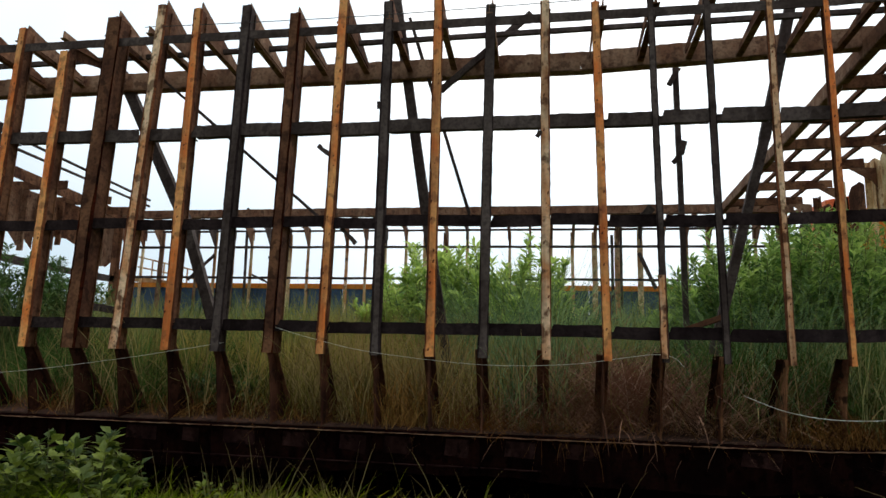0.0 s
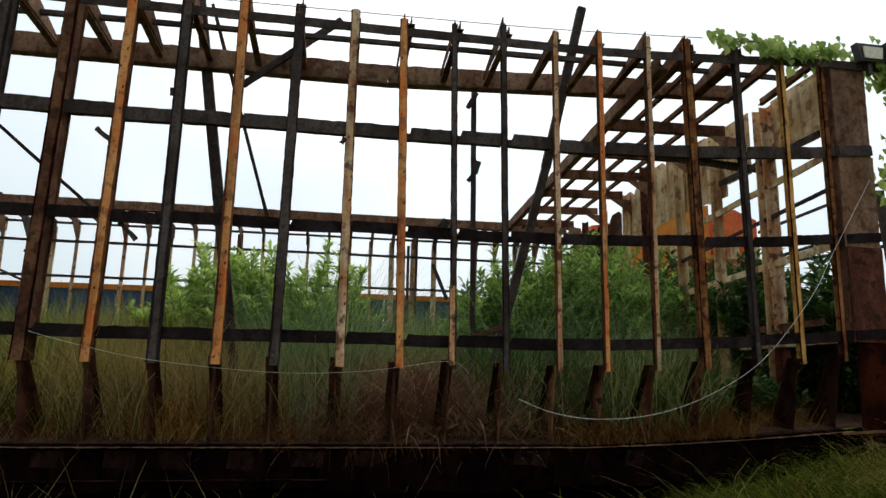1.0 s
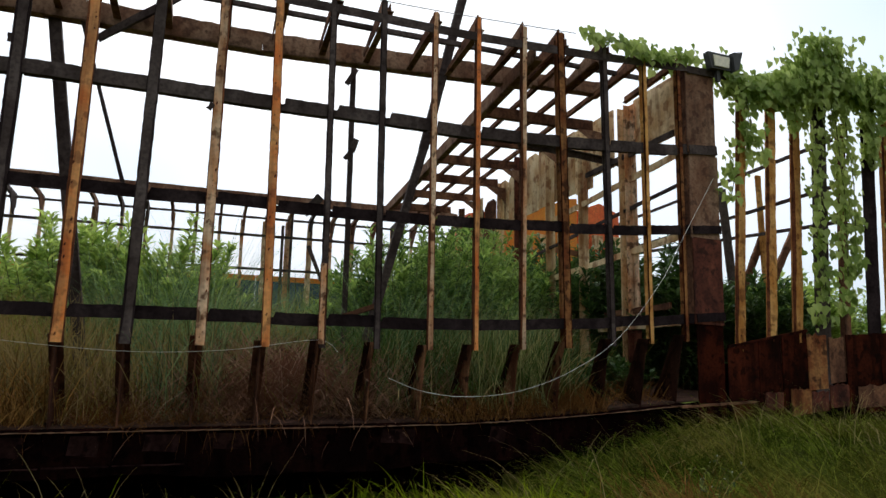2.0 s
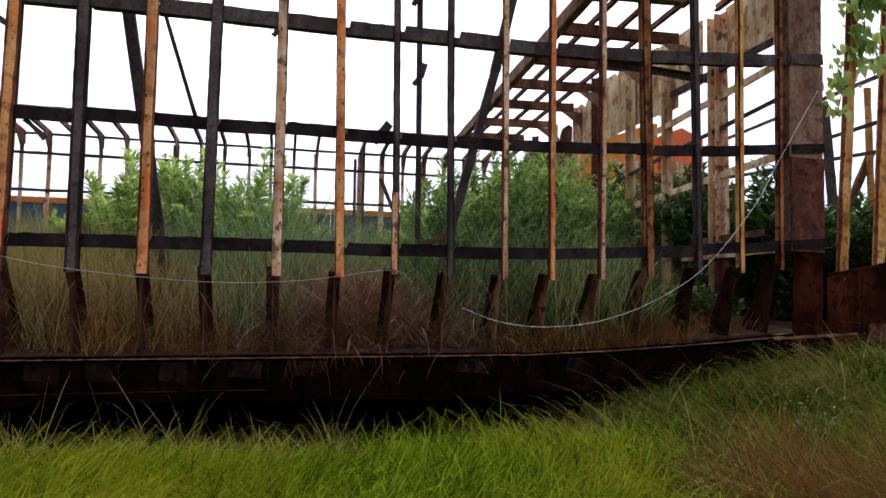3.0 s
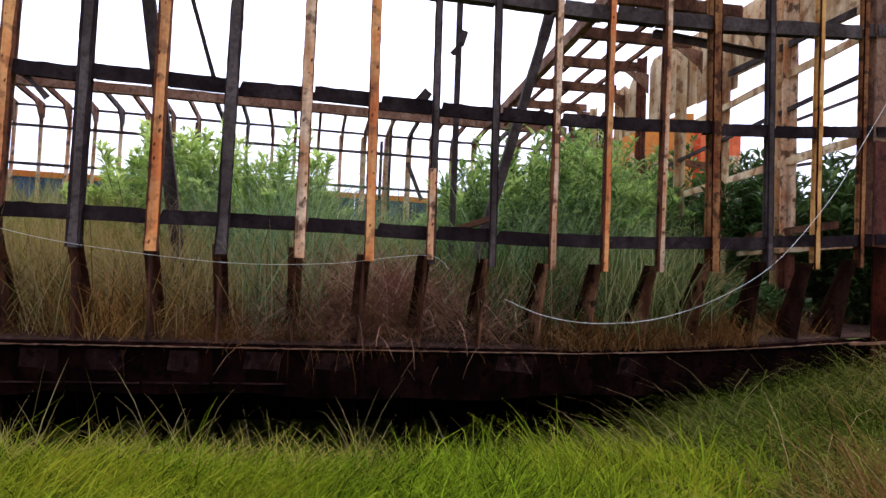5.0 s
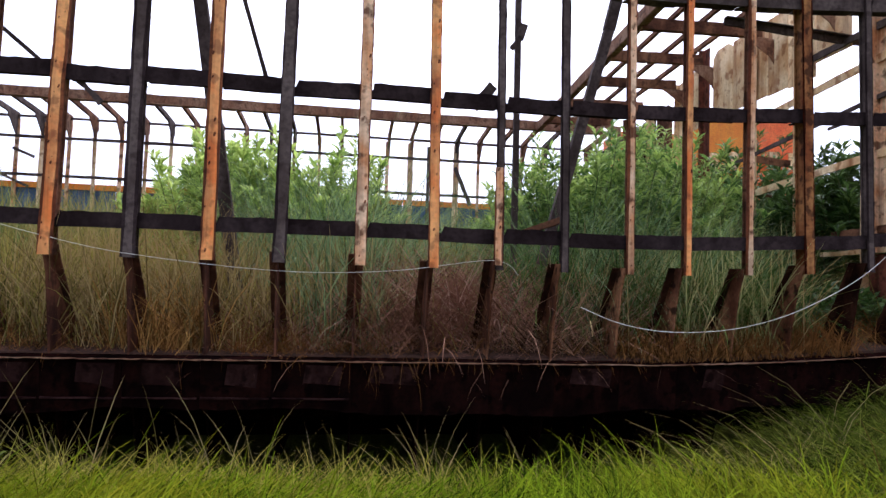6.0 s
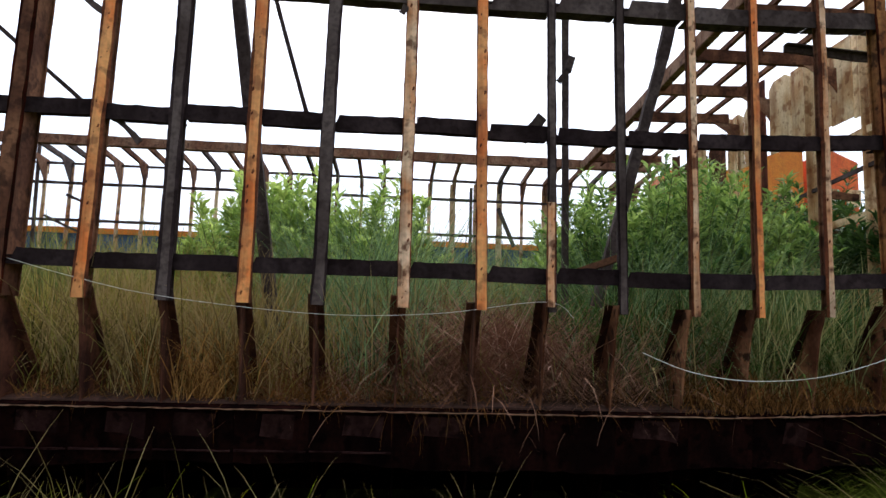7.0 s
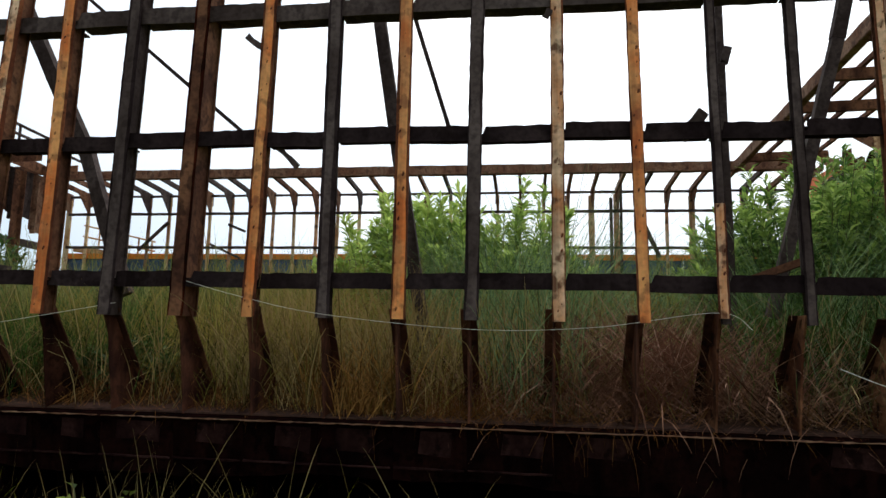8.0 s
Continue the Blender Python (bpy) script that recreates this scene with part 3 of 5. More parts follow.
plank(bm, (6.22, SHELL_Y + 0.112, 1.92), (6.24, SHELL_Y + 0.112, 5.58), 0.016, 0.2, (1, 0, 0))
part("web_flange", bm, MAT_BROWN, wreck)
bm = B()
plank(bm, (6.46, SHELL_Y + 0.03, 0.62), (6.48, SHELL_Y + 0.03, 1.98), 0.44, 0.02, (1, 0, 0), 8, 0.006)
part("web_foot", bm, MAT_SHELL, wreck, "dark foot of the web plate")

# deck end forward of the hatch
def end_x(y):
    """The hatch end runs a little askew across the ship."""
    return 3.87 + 0.062 * (y - 7.1)


bm = B()
plank(bm, (end_x(7.2), 7.2, 5.40), (end_x(FAR_COAMING_Y), FAR_COAMING_Y, 5.36), 0.20, 0.03, (0, 0, 1), 30, 0.006)
plank(bm, (end_x(7.2) + 0.05, 7.2, 5.30), (end_x(FAR_COAMING_Y) + 0.05, FAR_COAMING_Y, 5.26), 0.11, 0.02, (1, 0, 0))
part("hatch_end_girder", bm, MAT_GIRDER, wreck, "brown weathered girder across the hatch end")
for y, x1 in ((9.1, 6.0), (10.4, 6.05), (11.73, 5.85), (13.1, 6.1), (14.62, 6.15), (16.1, 6.1)):
    bm = B()
    plank(bm, (end_x(y) + 0.03, y, 5.31), (x1, y, 5.35), 0.17, 0.02, (0, 0, 1), 8, 0.007)
    plank(bm, (end_x(y) + 0.03, y + 0.03, 5.225), (x1 - 0.1, y + 0.03, 5.265), 0.09, 0.014, (0, 1, 0))
    part("deck_girder", bm, MAT_BROWN, wreck)
    bm = B()
    slab(bm, [(x1 - 0.30, y, 5.25), (x1 + 0.02, y, 5.26), (x1 + 0.20, y, 5.24), (x1 + 0.20, y, 4.86), (x1 + 0.12, y, 4.98)], (0, 1, 0), 0.016)
    part("corner_knee", bm, MAT_GIRDER, wreck)
for x in (4.72, 5.22, 5.70):
    bm = B()
    plank(bm, (x - 0.25, 7.2, 5.52), (x + 0.25, 17.1, 5.42), 0.02, 0.09, (1, 0, 0))
    plank(bm, (x - 0.25, 7.2, 5.48), (x + 0.25, 17.1, 5.38), 0.06, 0.012, (1, 0, 0))
    part("deck_longitudinal", bm, MAT_BROWN, wreck)
bm = B()
plank(bm, (4.55, 9.0, 4.80), (6.70, 9.0, 4.68), 0.09, 0.03, (0, 0, 1), 12, 0.008)
plank(bm, (4.55, 8.96, 4.845), (6.70, 8.96, 4.725), 0.08, 0.012, (0, 1, 0), 6, 0.004)
part("hanging_beam", bm, MAT_DARK, wreck)

# bulkhead remains hanging from the deck, its stiffeners and rails
BULK_X = 6.32
PANELS = ((7.42, 8.08, 4.68, 5.60, 0.0, MAT_CREAM), (8.10, 8.40, 4.72, 5.58, 0.0, MAT_CREAM), (8.95, 9.58, 4.62, 5.62, 0.0, MAT_CREAM), (9.6, 10.16, 4.42, 5.62, 0.0, MAT_CREAM), (10.18, 10.62, 4.44, 5.64, 0.0, MAT_CREAM), (10.64, 11.02, 4.45, 5.64, 0.0, MAT_CREAM), (11.04, 11.55, 4.45, 5.64, 0.0, MAT_CREAM),
          (11.57, 12.16, 4.42, 5.66, 0.12, MAT_CREAM), (12.42, 12.95, 4.40, 5.55, 0.16, MAT_CREAM), (12.98, 13.50, 4.40, 5.45, 0.16, MAT_CREAM), (13.65, 14.3, 3.9, 5.15, 0.14, MAT_BROWN), (14.35, 15.1, 3.8, 5.05, 0.14, MAT_SHELL), (15.15, 16.0, 3.9, 5.05, 0.1, MAT_BROWN))
for y0, y1, z0, z1, cut, mat in PANELS:
    bm = B()
    slab(bm, [(BULK_X, y0, z0), (BULK_X, y1, z0 - 0.01), (BULK_X, y1, z1 - cut), (BULK_X, y1 - 0.01 - cut, z1), (BULK_X, y0 + 0.01 + cut, z1 + 0.01), (BULK_X, y0, z1 - cut * 0.6)], (1, 0, 0), 0.016)
    part("bulkhead_plate", bm, mat, wreck, "cream-painted bulkhead plate streaked with rust" if mat == MAT_CREAM else "")
for y, z0, z1, w, mat in ((8.40, 1.9, 5.5, 0.15, MAT_PALE), (8.42, 0.7, 1.88, 0.20, MAT_RED), (8.60, 1.05, 5.5, 0.07, MAT_CREAM), (9.78, 0.6, 5.5, 0.16, MAT_CREAM), (10.94, 0.6, 5.5, 0.18, MAT_CREAM), (12.30, 0.6, 5.78, 0.20, MAT_RED), (13.2, 0.6, 5.4, 0.16, MAT_CREAM), (14.4, 0.6, 5.3, 0.16, MAT_CREAM), (15.6, 0.6, 5.3, 0.16, MAT_BROWN)):
    bm = B()
    plank(bm, (BULK_X - 0.05, y, z0), (BULK_X - 0.05, y, z1), w, 0.016, (0, 1, 0), 24, 0.006)
    plank(bm, (BULK_X - 0.10, y + w * 0.4, z0), (BULK_X - 0.10, y + w * 0.4, z1), 0.12, 0.014, (1, 0, 0), 10, 0.004)
    part("bulkhead_stiffener", bm, mat, wreck)
for y0, y1, za, zb, h, mat in ((7.3, 10.9, 4.36, 4.06, 0.10, MAT_CREAM), (7.3, 10.9, 3.17, 2.93, 0.10, MAT_CREAM), (7.3, 12.0, 3.91, 3.44, 0.055, MAT_DARK), (7.4, 9.7, 4.70, 4.65, 0.09, MAT_DARK), (7.3, 9.4, 1.95, 1.9, 0.06, MAT_CREAM), (7.6, 9.2, 2.2, 2.15, 0.09, MAT_BROWN)):
    bm = B()
    plank(bm, (BULK_X - 0.08, y0, za), (BULK_X - 0.08, y1, zb), h, 0.03, (0, 0, 1), 14, 0.004)
    part("bulkhead_rail", bm, mat, wreck)

for x1, z, zb in ((6.95, 3.51, 3.46), (6.62, 2.96, 2.95), (6.80, 2.30, 2.30)):
    bm = B()
    plank(bm, (BULK_X - 0.05, 10.97, z), (x1, 10.97, zb), 0.11, 0.03, (0, 0, 1), 5, 0.006)
    part("bulkhead_bracket", bm, MAT_BROWN, wreck)

# frames and low shell forward of the bulkhead
for x, mat, w, top, foot in ((7.02, MAT_OCHRE, 0.17, 5.45, 1.58), (7.60, MAT_OCHRE, 0.17, 5.40, 1.66), (8.10, MAT_OCHRE, 0.17, 5.35, 1.72), (8.52, MAT_DARK, 0.30, 5.7, 0.9), (9.06, MAT_BROWN, 0.12, 5.2, 1.3), (9.62, MAT_BLACK, 0.28, 5.4, 1.3), (10.05, MAT_OCHRE, 0.15, 5.4, 1.4), (10.8, MAT_BROWN, 0.15, 5.3, 1.4)):
    bm = B()
    if mat == MAT_OCHRE:
        rib_strip(bm, x, SHELL_Y + 0.05, foot, top, w, 0.035, 50, 0.004, 0.22)
    else:
        plank(bm, (x, SHELL_Y + 0.05, foot), (x, SHELL_Y + 0.05, top), w, 0.016, (1, 0, 0), 26, 0.006)
    plank(bm, (x + w * 0.3, SHELL_Y + 0.13, foot), (x + w * 0.3, SHELL_Y + 0.13, top), 0.016, 0.14, (1, 0, 0), 10, 0.003)
    for v in bm.verts:
        v.co.x += 0.07 * (v.co.z - foot)
    bow = part("bow_frame", bm, mat, wreck)
    bow.data.materials.append(MAT_EDGE)
for p0, p1, w, mat in (((8.62, 9.0, 4.50), (8.80, 9.0, 2.4), 0.16, MAT_DARK), ((9.50, 9.0, 4.85), (9.56, 9.0, 1.6), 0.10, MAT_OCHRE), ((9.62, 9.05, 3.80), (9.0, 9.05, 2.6), 0.13, MAT_BROWN), ((10.30, 9.0, 3.85), (9.66, 9.0, 2.8), 0.14, MAT_BROWN)):
    bm = B()
    plank(bm, p0, p1, w, 0.05, (1, 0, 0), 12, 0.005)
    part("bow_brace", bm, mat, wreck)


def ragged(x0, x1, zl, zr, y, tear):
    """The torn upper edge of a plate, from its end back to its start."""
    return [(x1 + (x0 - x1) * k / 9, y + random.uniform(-0.008, 0.008), zr + (zl - zr) * k / 9 + random.uniform(-tear, tear)) for k in range(10)]


for x0, x1, zl, zr, mat in ((6.76, 7.30, 1.62, 1.72, MAT_SHELL), (7.31, 7.72, 1.72, 1.80, MAT_SHELL), (7.73, 8.22, 1.81, 1.90, MAT_SHELL), (9.0, 9.7, 1.86, 1.90, MAT_SHELL), (9.72, 11.2, 1.90, 1.95, MAT_SHELL)):
    bm = B()
    slab(bm, [(x0, SHELL_Y + 0.04, 0.72), (x1 - 0.01, SHELL_Y + 0.04, 0.74)] + ragged(x0, x1 - 0.01, zl, zr, SHELL_Y + 0.02, 0.012), (0, 1, 0), 0.016)
    part("shell_plate", bm, mat, wreck)
bm = B()
plank(bm, (6.76, SHELL_Y + 0.015, 1.635), (8.22, SHELL_Y + 0.015, 1.90), 0.035, 0.03, (0, 0, 1), 14, 0.004)
part("plate_edge_bar", bm, MAT_SHELL, wreck)
for x0, x1, z0, z1, mat, dy in ((8.24, 8.62, 1.05, 1.84, MAT_RUST_PATCH, 0.0), (8.66, 8.98, 1.15, 1.80, MAT_BROWN, 0.0), (7.84, 8.22, 0.70, 1.06, MAT_RUST_PATCH, -0.035), (7.36, 7.70, 0.78, 1.02, MAT_RED, -0.035), (8.24, 8.60, 0.74, 1.03, MAT_RED, 0.0), (8.62, 9.1, 0.80, 1.13, MAT_RED, 0.0), (6.80, 7.30, 0.62, 0.90, MAT_SHELL, -0.035), (9.15, 9.9, 0.8, 1.12, MAT_BROWN, -0.035)):
    bm = B()
    slab(bm, [(x0, SHELL_Y + 0.045 + dy, z0), (x1 - 0.02, SHELL_Y + 0.045 + dy, z0 + 0.03)] + ragged(x0, x1 - 0.01, z1, z1 + 0.01, SHELL_Y + 0.035 + dy, 0.02), (0, 1, 0), 0.014)
    part("shell_patch", bm, mat, wreck)
bm = B()
plank(bm, (5.92, SHELL_Y - 0.02, 0.845), (7.16, SHELL_Y - 0.02, 0.905), 0.03, 0.02, (0, 0, 1), 12, 0.004)
part("rubbing_bar", bm, MAT_BROWN, wreck)
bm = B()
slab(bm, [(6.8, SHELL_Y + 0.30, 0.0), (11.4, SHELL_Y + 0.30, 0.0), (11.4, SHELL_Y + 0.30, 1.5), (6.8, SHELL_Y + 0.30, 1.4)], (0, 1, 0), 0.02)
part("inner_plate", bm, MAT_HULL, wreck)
# Added near-black sheet: closes a bright gap behind the web foot.
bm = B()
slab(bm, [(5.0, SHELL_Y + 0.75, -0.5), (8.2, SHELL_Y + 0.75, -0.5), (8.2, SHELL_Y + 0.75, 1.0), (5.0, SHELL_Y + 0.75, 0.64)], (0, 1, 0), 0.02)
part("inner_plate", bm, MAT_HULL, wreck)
for y0, y1, z0, z1 in ((7.3, 13.0, 4.22, 3.98), (7.3, 13.0, 4.98, 4.66), (7.3, 13.0, 3.63, 3.88)):
    bm = B()
    plank(bm, (9.3, y0, z0), (9.3, y1, z1), 0.06, 0.03, (0, 0, 1), 8, 0.003)
    part("bulkhead_rail", bm, MAT_DARK, wreck)

# far side of the hold
bm = B()
plank(bm, (-13.0, FAR_COAMING_Y, 5.41), (6.3, FAR_COAMING_Y, 5.41), 0.26, 0.03, (0, 0, 1), 90, 0.008)
plank(bm, (-13.0, FAR_COAMING_Y - 0.08, 5.29), (6.3, FAR_COAMING_Y - 0.08, 5.29), 0.16, 0.02, (0, 1, 0))
part("far_hatch_girder", bm, MAT_GIRDER, wreck, "brown weathered girder along the far hatch side")
for i in range(34):
    x = -13.4 + 0.62 * i
    # Cream posts outnumber the rusty ones: haze over the far side is put in.
    mat = (MAT_CREAM, MAT_CREAM, MAT_CREAM, MAT_PALE, MAT_GIRDER)[(i * 7 + i // 3) % 5]
    bm = B()
    drop = random.uniform(0, 0.12)
    plank(bm, (x, FAR_Y, 0.4), (x + random.uniform(-0.03, 0.03), FAR_Y, 5.18 - drop), random.choice((0.08, 0.09, 0.15)), 0.05, (1, 0, 0), 12, 0.006)
    far = part("far_frame", bm, mat, wreck)
    bm = B()
    plank(bm, (x, FAR_COAMING_Y, 5.36), (x, FAR_Y + 0.05, 5.22), 0.07, 0.12, (1, 0, 0))
    plank(bm, (x, FAR_Y, 5.22), (x, FAR_Y, 4.92), 0.07, 0.16, (1, 0, 0))
    slab(bm, [(x + 0.02, FAR_Y - 0.55, 5.22), (x + 0.02, FAR_Y, 5.2), (x + 0.02, FAR_Y, 4.70), (x + 0.02, FAR_Y - 0.10, 4.74)], (1, 0, 0), 0.025)
    part("beam", bm, random.choice((MAT_DARK, MAT_BROWN, MAT_GIRDER)), far)
for z, h in ((5.20, 0.06), (4.69, 0.07), (3.73, 0.07)):
    bm = B()
    plank(bm, (-13.4, FAR_Y - 0.02, z), (7.2, FAR_Y - 0.02, z), h, 0.05, (0, 0, 1), 60, 0.006)
    part("far_stringer", bm, MAT_DARK, wreck)
for i in range(9):
    a, b = -13.4 + i * 2.45, -13.4 + (i + 1) * 2.45 - 0.01
    bm = B()
    plank(bm, ((a + b) / 2, FAR_Y + 0.10, 0.2), ((a + b) / 2, FAR_Y + 0.10, 3.42), b - a, 0.02, (1, 0, 0), 6, 0.0)
    plate = part("far_shell_plate", bm, MAT_BLUE, wreck, "blue-painted far side plating with an orange top edge")
    bm = B()
    plank(bm, (a, FAR_Y + 0.08, 3.49), (b, FAR_Y + 0.08, 3.49), 0.15, 0.06, (0, 0, 1), 6, 0.004)
    part("edge_strip", bm, MAT_ORANGE_PAINT, plate, "orange painted edge")

for p0, p1, w, mat in (((-11.12, 18.75, 3.65), (-10.28, 18.75, 4.44), 0.08, MAT_DARK), ((-9.04, 18.55, 0.6), (-9.15, 18.55, 5.9), 0.07, MAT_DARK), ((2.16, 18.55, 0.6), (2.18, 18.55, 5.68), 0.07, MAT_DARK), ((1.95, 18.6, 0.6), (1.93, 18.6, 5.0), 0.08, MAT_DARK),
                       ((2.66, 18.55, 4.47), (3.10, 18.55, 3.45), 0.10, MAT_DARK), ((-8.4, 18.6, 4.35), (-7.9, 18.6, 4.15), 0.07, MAT_DARK), ((-8.9, 18.6, 3.8), (-8.0, 18.6, 3.4), 0.06, MAT_DARK)):
    bm = B()
    plank(bm, p0, p1, w, w * 0.7, (1, 0, 0), 5, 0.003)
    part("far_post" if p1[2] > 4.9 else "far_brace", bm, mat, wreck)

# aft deck end seen at the far left of the hold
bm = B()
plank(bm, (-11.3, COAMING_Y, 5.40), (-12.5, FAR_COAMING_Y, 5.38), 0.26, 0.03, (0, 0, 1), 30, 0.008)
part("aft_hatch_girder", bm, MAT_BROWN, wreck)
for y in (9.2, 10.6, 12.0, 13.6, 15.2, 16.4):
    bm = B()
    plank(bm, (-11.4, y, 5.36), (-14.5, y, 5.36), 0.22, 0.02, (0, 0, 1), 8, 0.006)
    part("deck_girder", bm, MAT_BROWN, wreck)
y = 8.5
while y < 17.0:
    y1 = y + random.uniform(0.45, 0.95)
    za, zb = random.uniform(3.85, 4.3), random.uniform(3.85, 4.3)
    bm = B()
    slab(bm, [(-12.6, y, za), (-12.6, (y + y1) / 2, za + random.uniform(-0.2, 0.25)), (-12.6, y1 - 0.01, zb), (-12.6, y1 - 0.01, 5.28), (-12.6, y, 5.28)], (1, 0, 0), 0.02)
    plank(bm, (-12.52, y + 0.06, min(za, zb) - 0.1), (-12.52, y + 0.06, 5.25), 0.05, 0.14, (0, 1, 0), 8, 0.006)
    part("bulkhead_plate", bm, random.choice((MAT_BROWN, MAT_DARK, MAT_GIRDER)), wreck)
    y = y1
for y, z0 in ((9.6, 1.0), (11.8, 0.8), (14.2, 0.8), (15.7, 0.8), (16.9, 0.6)):
    bm = B()
    plank(bm, (-12.4, y, z0), (-12.4, y, 5.2), 0.22, 0.02, (0, 1, 0), 14, 0.008)
    plank(bm, (-12.34, y + 0.1, z0), (-12.34, y + 0.1, 5.2), 0.14, 0.016, (1, 0, 0), 8, 0.005)
    part("bulkhead_stiffener", bm, random.choice((MAT_BROWN, MAT_DARK)), wreck)
bm = B()
plank(bm, (-12.45, 8.6, 3.55), (-12.45, 17.0, 3.45), 0.16, 0.12, (0, 0, 1), 18, 0.02)
part("bulkhead_rail", bm, MAT_DARK, wreck)
for za, zb in ((6.12, 5.80), (5.82, 5.62)):
    part("aft_rail", tube(B(), [(-11.5, 9.0, za + 0.06), (-11.5, 13.0, (za + zb) / 2 + 0.03), (-11.5, 17.0, zb)], 0.035, 6), MAT_DARK, wreck)
for y in (9.4, 12.0, 14.6, 16.8):
    part("aft_rail_post", tube(B(), [(-11.5, y, 5.5), (-11.5, y, 6.14 - (y - 9.4) * 0.045)], 0.03, 6), MAT_DARK, wreck)
for x0, x1, z0, z1 in ((-13.2, -10.9, 4.45, 3.95), (-13.2, -10.9, 4.12, 3.68)):
    part("handrail", tube(B(), [(x0, FAR_Y + 0.4, z0), (x1, FAR_Y + 0.4, z1)], 0.025, 6), MAT_CREAM, wreck)
for i in range(6):
    x = -13.1 + 0.42 * i
    part("handrail_post", tube(B(), [(x, FAR_Y + 0.4, 3.3), (x, FAR_Y + 0.4, 4.44 - 0.09 * i)], 0.025, 6), MAT_CREAM, wreck)
bm = B()
plank(bm, (-13.3, FAR_Y + 0.4, 3.72), (-10.6, FAR_Y + 0.4, 3.40), 0.16, 0.5, (0, 0, 1), 4, 0.01)
part("gangway_beam", bm, MAT_CREAM, wreck)

# leaning poles and braces in the hold
POLES = (
    ((-1.08, 8.4, 0.55), (-2.10, 8.4, 6.75), 0.13, MAT_DARK), ((-1.85, 8.35, 6.2), (-0.95, 8.3, 3.35), 0.045, MAT_DARK), ((-1.36, 8.2, 5.03), (-0.15, 8.2, 6.08), 0.08, MAT_DARK),
    ((-6.30, 8.4, 5.62), (-5.02, 8.4, 3.30), 0.15, MAT_DARK), ((-5.02, 8.4, 3.30), (-4.42, 8.4, 1.75), 0.14, MAT_DARK), ((-5.62, 8.3, 5.50), (-2.98, 8.3, 3.30), 0.04, MAT_DARK), ((1.83, 8.8, 0.5), (1.80, 8.8, 5.55), 0.07, MAT_DARK),
    ((3.29, 8.3, 6.72), (2.72, 8.3, 4.25), 0.12, MAT_DARK), ((2.72, 8.3, 4.25), (2.02, 8.35, 1.6), 0.11, MAT_DARK), ((-8.3, 8.4, 4.9), (-8.6, 8.4, 1.0), 0.10, MAT_DARK),
)
for p0, p1, w, mat in POLES:
    bm = B()
    plank(bm, p0, p1, w, w * 0.7, (1, 0, 0), 10, 0.003)
    part("leaning_pole" if p0[0] != 1.83 else "post", bm, mat, wreck)
bm = B()
plank(bm, (1.72, 8.75, 4.12), (1.83, 8.75, 4.26), 0.06, 0.04, (1, 0, 0))
plank(bm, (1.82, 8.75, 4.24), (1.87, 8.75, 4.42), 0.08, 0.04, (1, 0, 0))
part("post_stub", bm, MAT_DARK, wreck)
bm = B()
plank(bm, (1.70, 8.75, 5.22), (1.83, 8.75, 5.46), 0.07, 0.04, (1, 0, 0))
part("post_stub", bm, MAT_DARK, wreck)
bm = B()
plank(bm, (1.55, 7.5, 1.86), (1.88, 7.28, 1.99), 0.06, 0.05, (0, 0, 1), 4, 0.004)
part("loose_bar", bm, MAT_BROWN, wreck)
bm = B()
plank(bm, (-6.75, 8.6, 2.13), (-6.0, 8.6, 2.02), 0.10, 0.05, (0, 0, 1), 5, 0.006)
part("loose_bar", bm, MAT_DARK, wreck)
bm = B()
plank(bm, (1.0, 7.2, 2.95), (1.16, 7.12, 3.15), 0.10, 0.02, (1, 0, 0), 3, 0.01)
part("torn_tab", bm, MAT_DARK, wreck)
for p0, p1, w in (((-2.62, 7.1, 3.93), (-2.46, 7.1, 3.80), 0.05), ((-2.30, 7.15, 2.94), (-2.12, 7.15, 2.76), 0.05), ((-0.02, 7.02, 4.00), (-0.06, 7.02, 3.93), 0.05), ((-1.9, 7.1, 4.45), (-1.9, 7.1, 4.36), 0.04)):
    bm = B()
    plank(bm, p0, p1, w, 0.014, (1, 0, 0), 3, 0.008)
    part("torn_tab", bm, MAT_DARK, wreck)
bm = B()
rib_strip(bm, 1.232, 7.052, 1.54, 2.40, 0.078, 0.012, 20, 0.003, 0.2)
scale = part("scale_strip", bm, MAT_PALE, wreck)
scale.data.materials.append(MAT_EDGE)

# ---- floodlight ----
flood = thing("floodlight", "small grey floodlight with a milky lens on the wreck's top edge", "floodlight")
bm = B()
slab(bm, [(6.56, 6.98, 5.56), (6.90, 6.98, 5.56), (6.96, 6.98, 5.80), (6.50, 6.98, 5.80)], (0, 1, 0), 0.10)
part("housing", bm, MAT_LAMP, flood)
bm = B()
slab(bm, [(6.60, 6.915, 5.59), (6.85, 6.915, 5.59), (6.87, 6.915, 5.75), (6.58, 6.915, 5.75)], (0, 1, 0), 0.02)
part("lens", bm, MAT_LENS, flood, "milky glass lens")
bm = B()
slab(bm, [(6.92, 6.95, 5.54), (7.0, 6.95, 5.58), (7.08, 6.95, 5.86), (6.90, 6.95, 5.82)], (0, 1, 0), 0.16)
part("hood", bm, MAT_LAMP, flood)
bm = B()
plank(bm, (6.72, 7.0, 5.40), (6.72, 7.0, 5.58), 0.06, 0.05)
part("mount", bm, MAT_LAMP, flood)


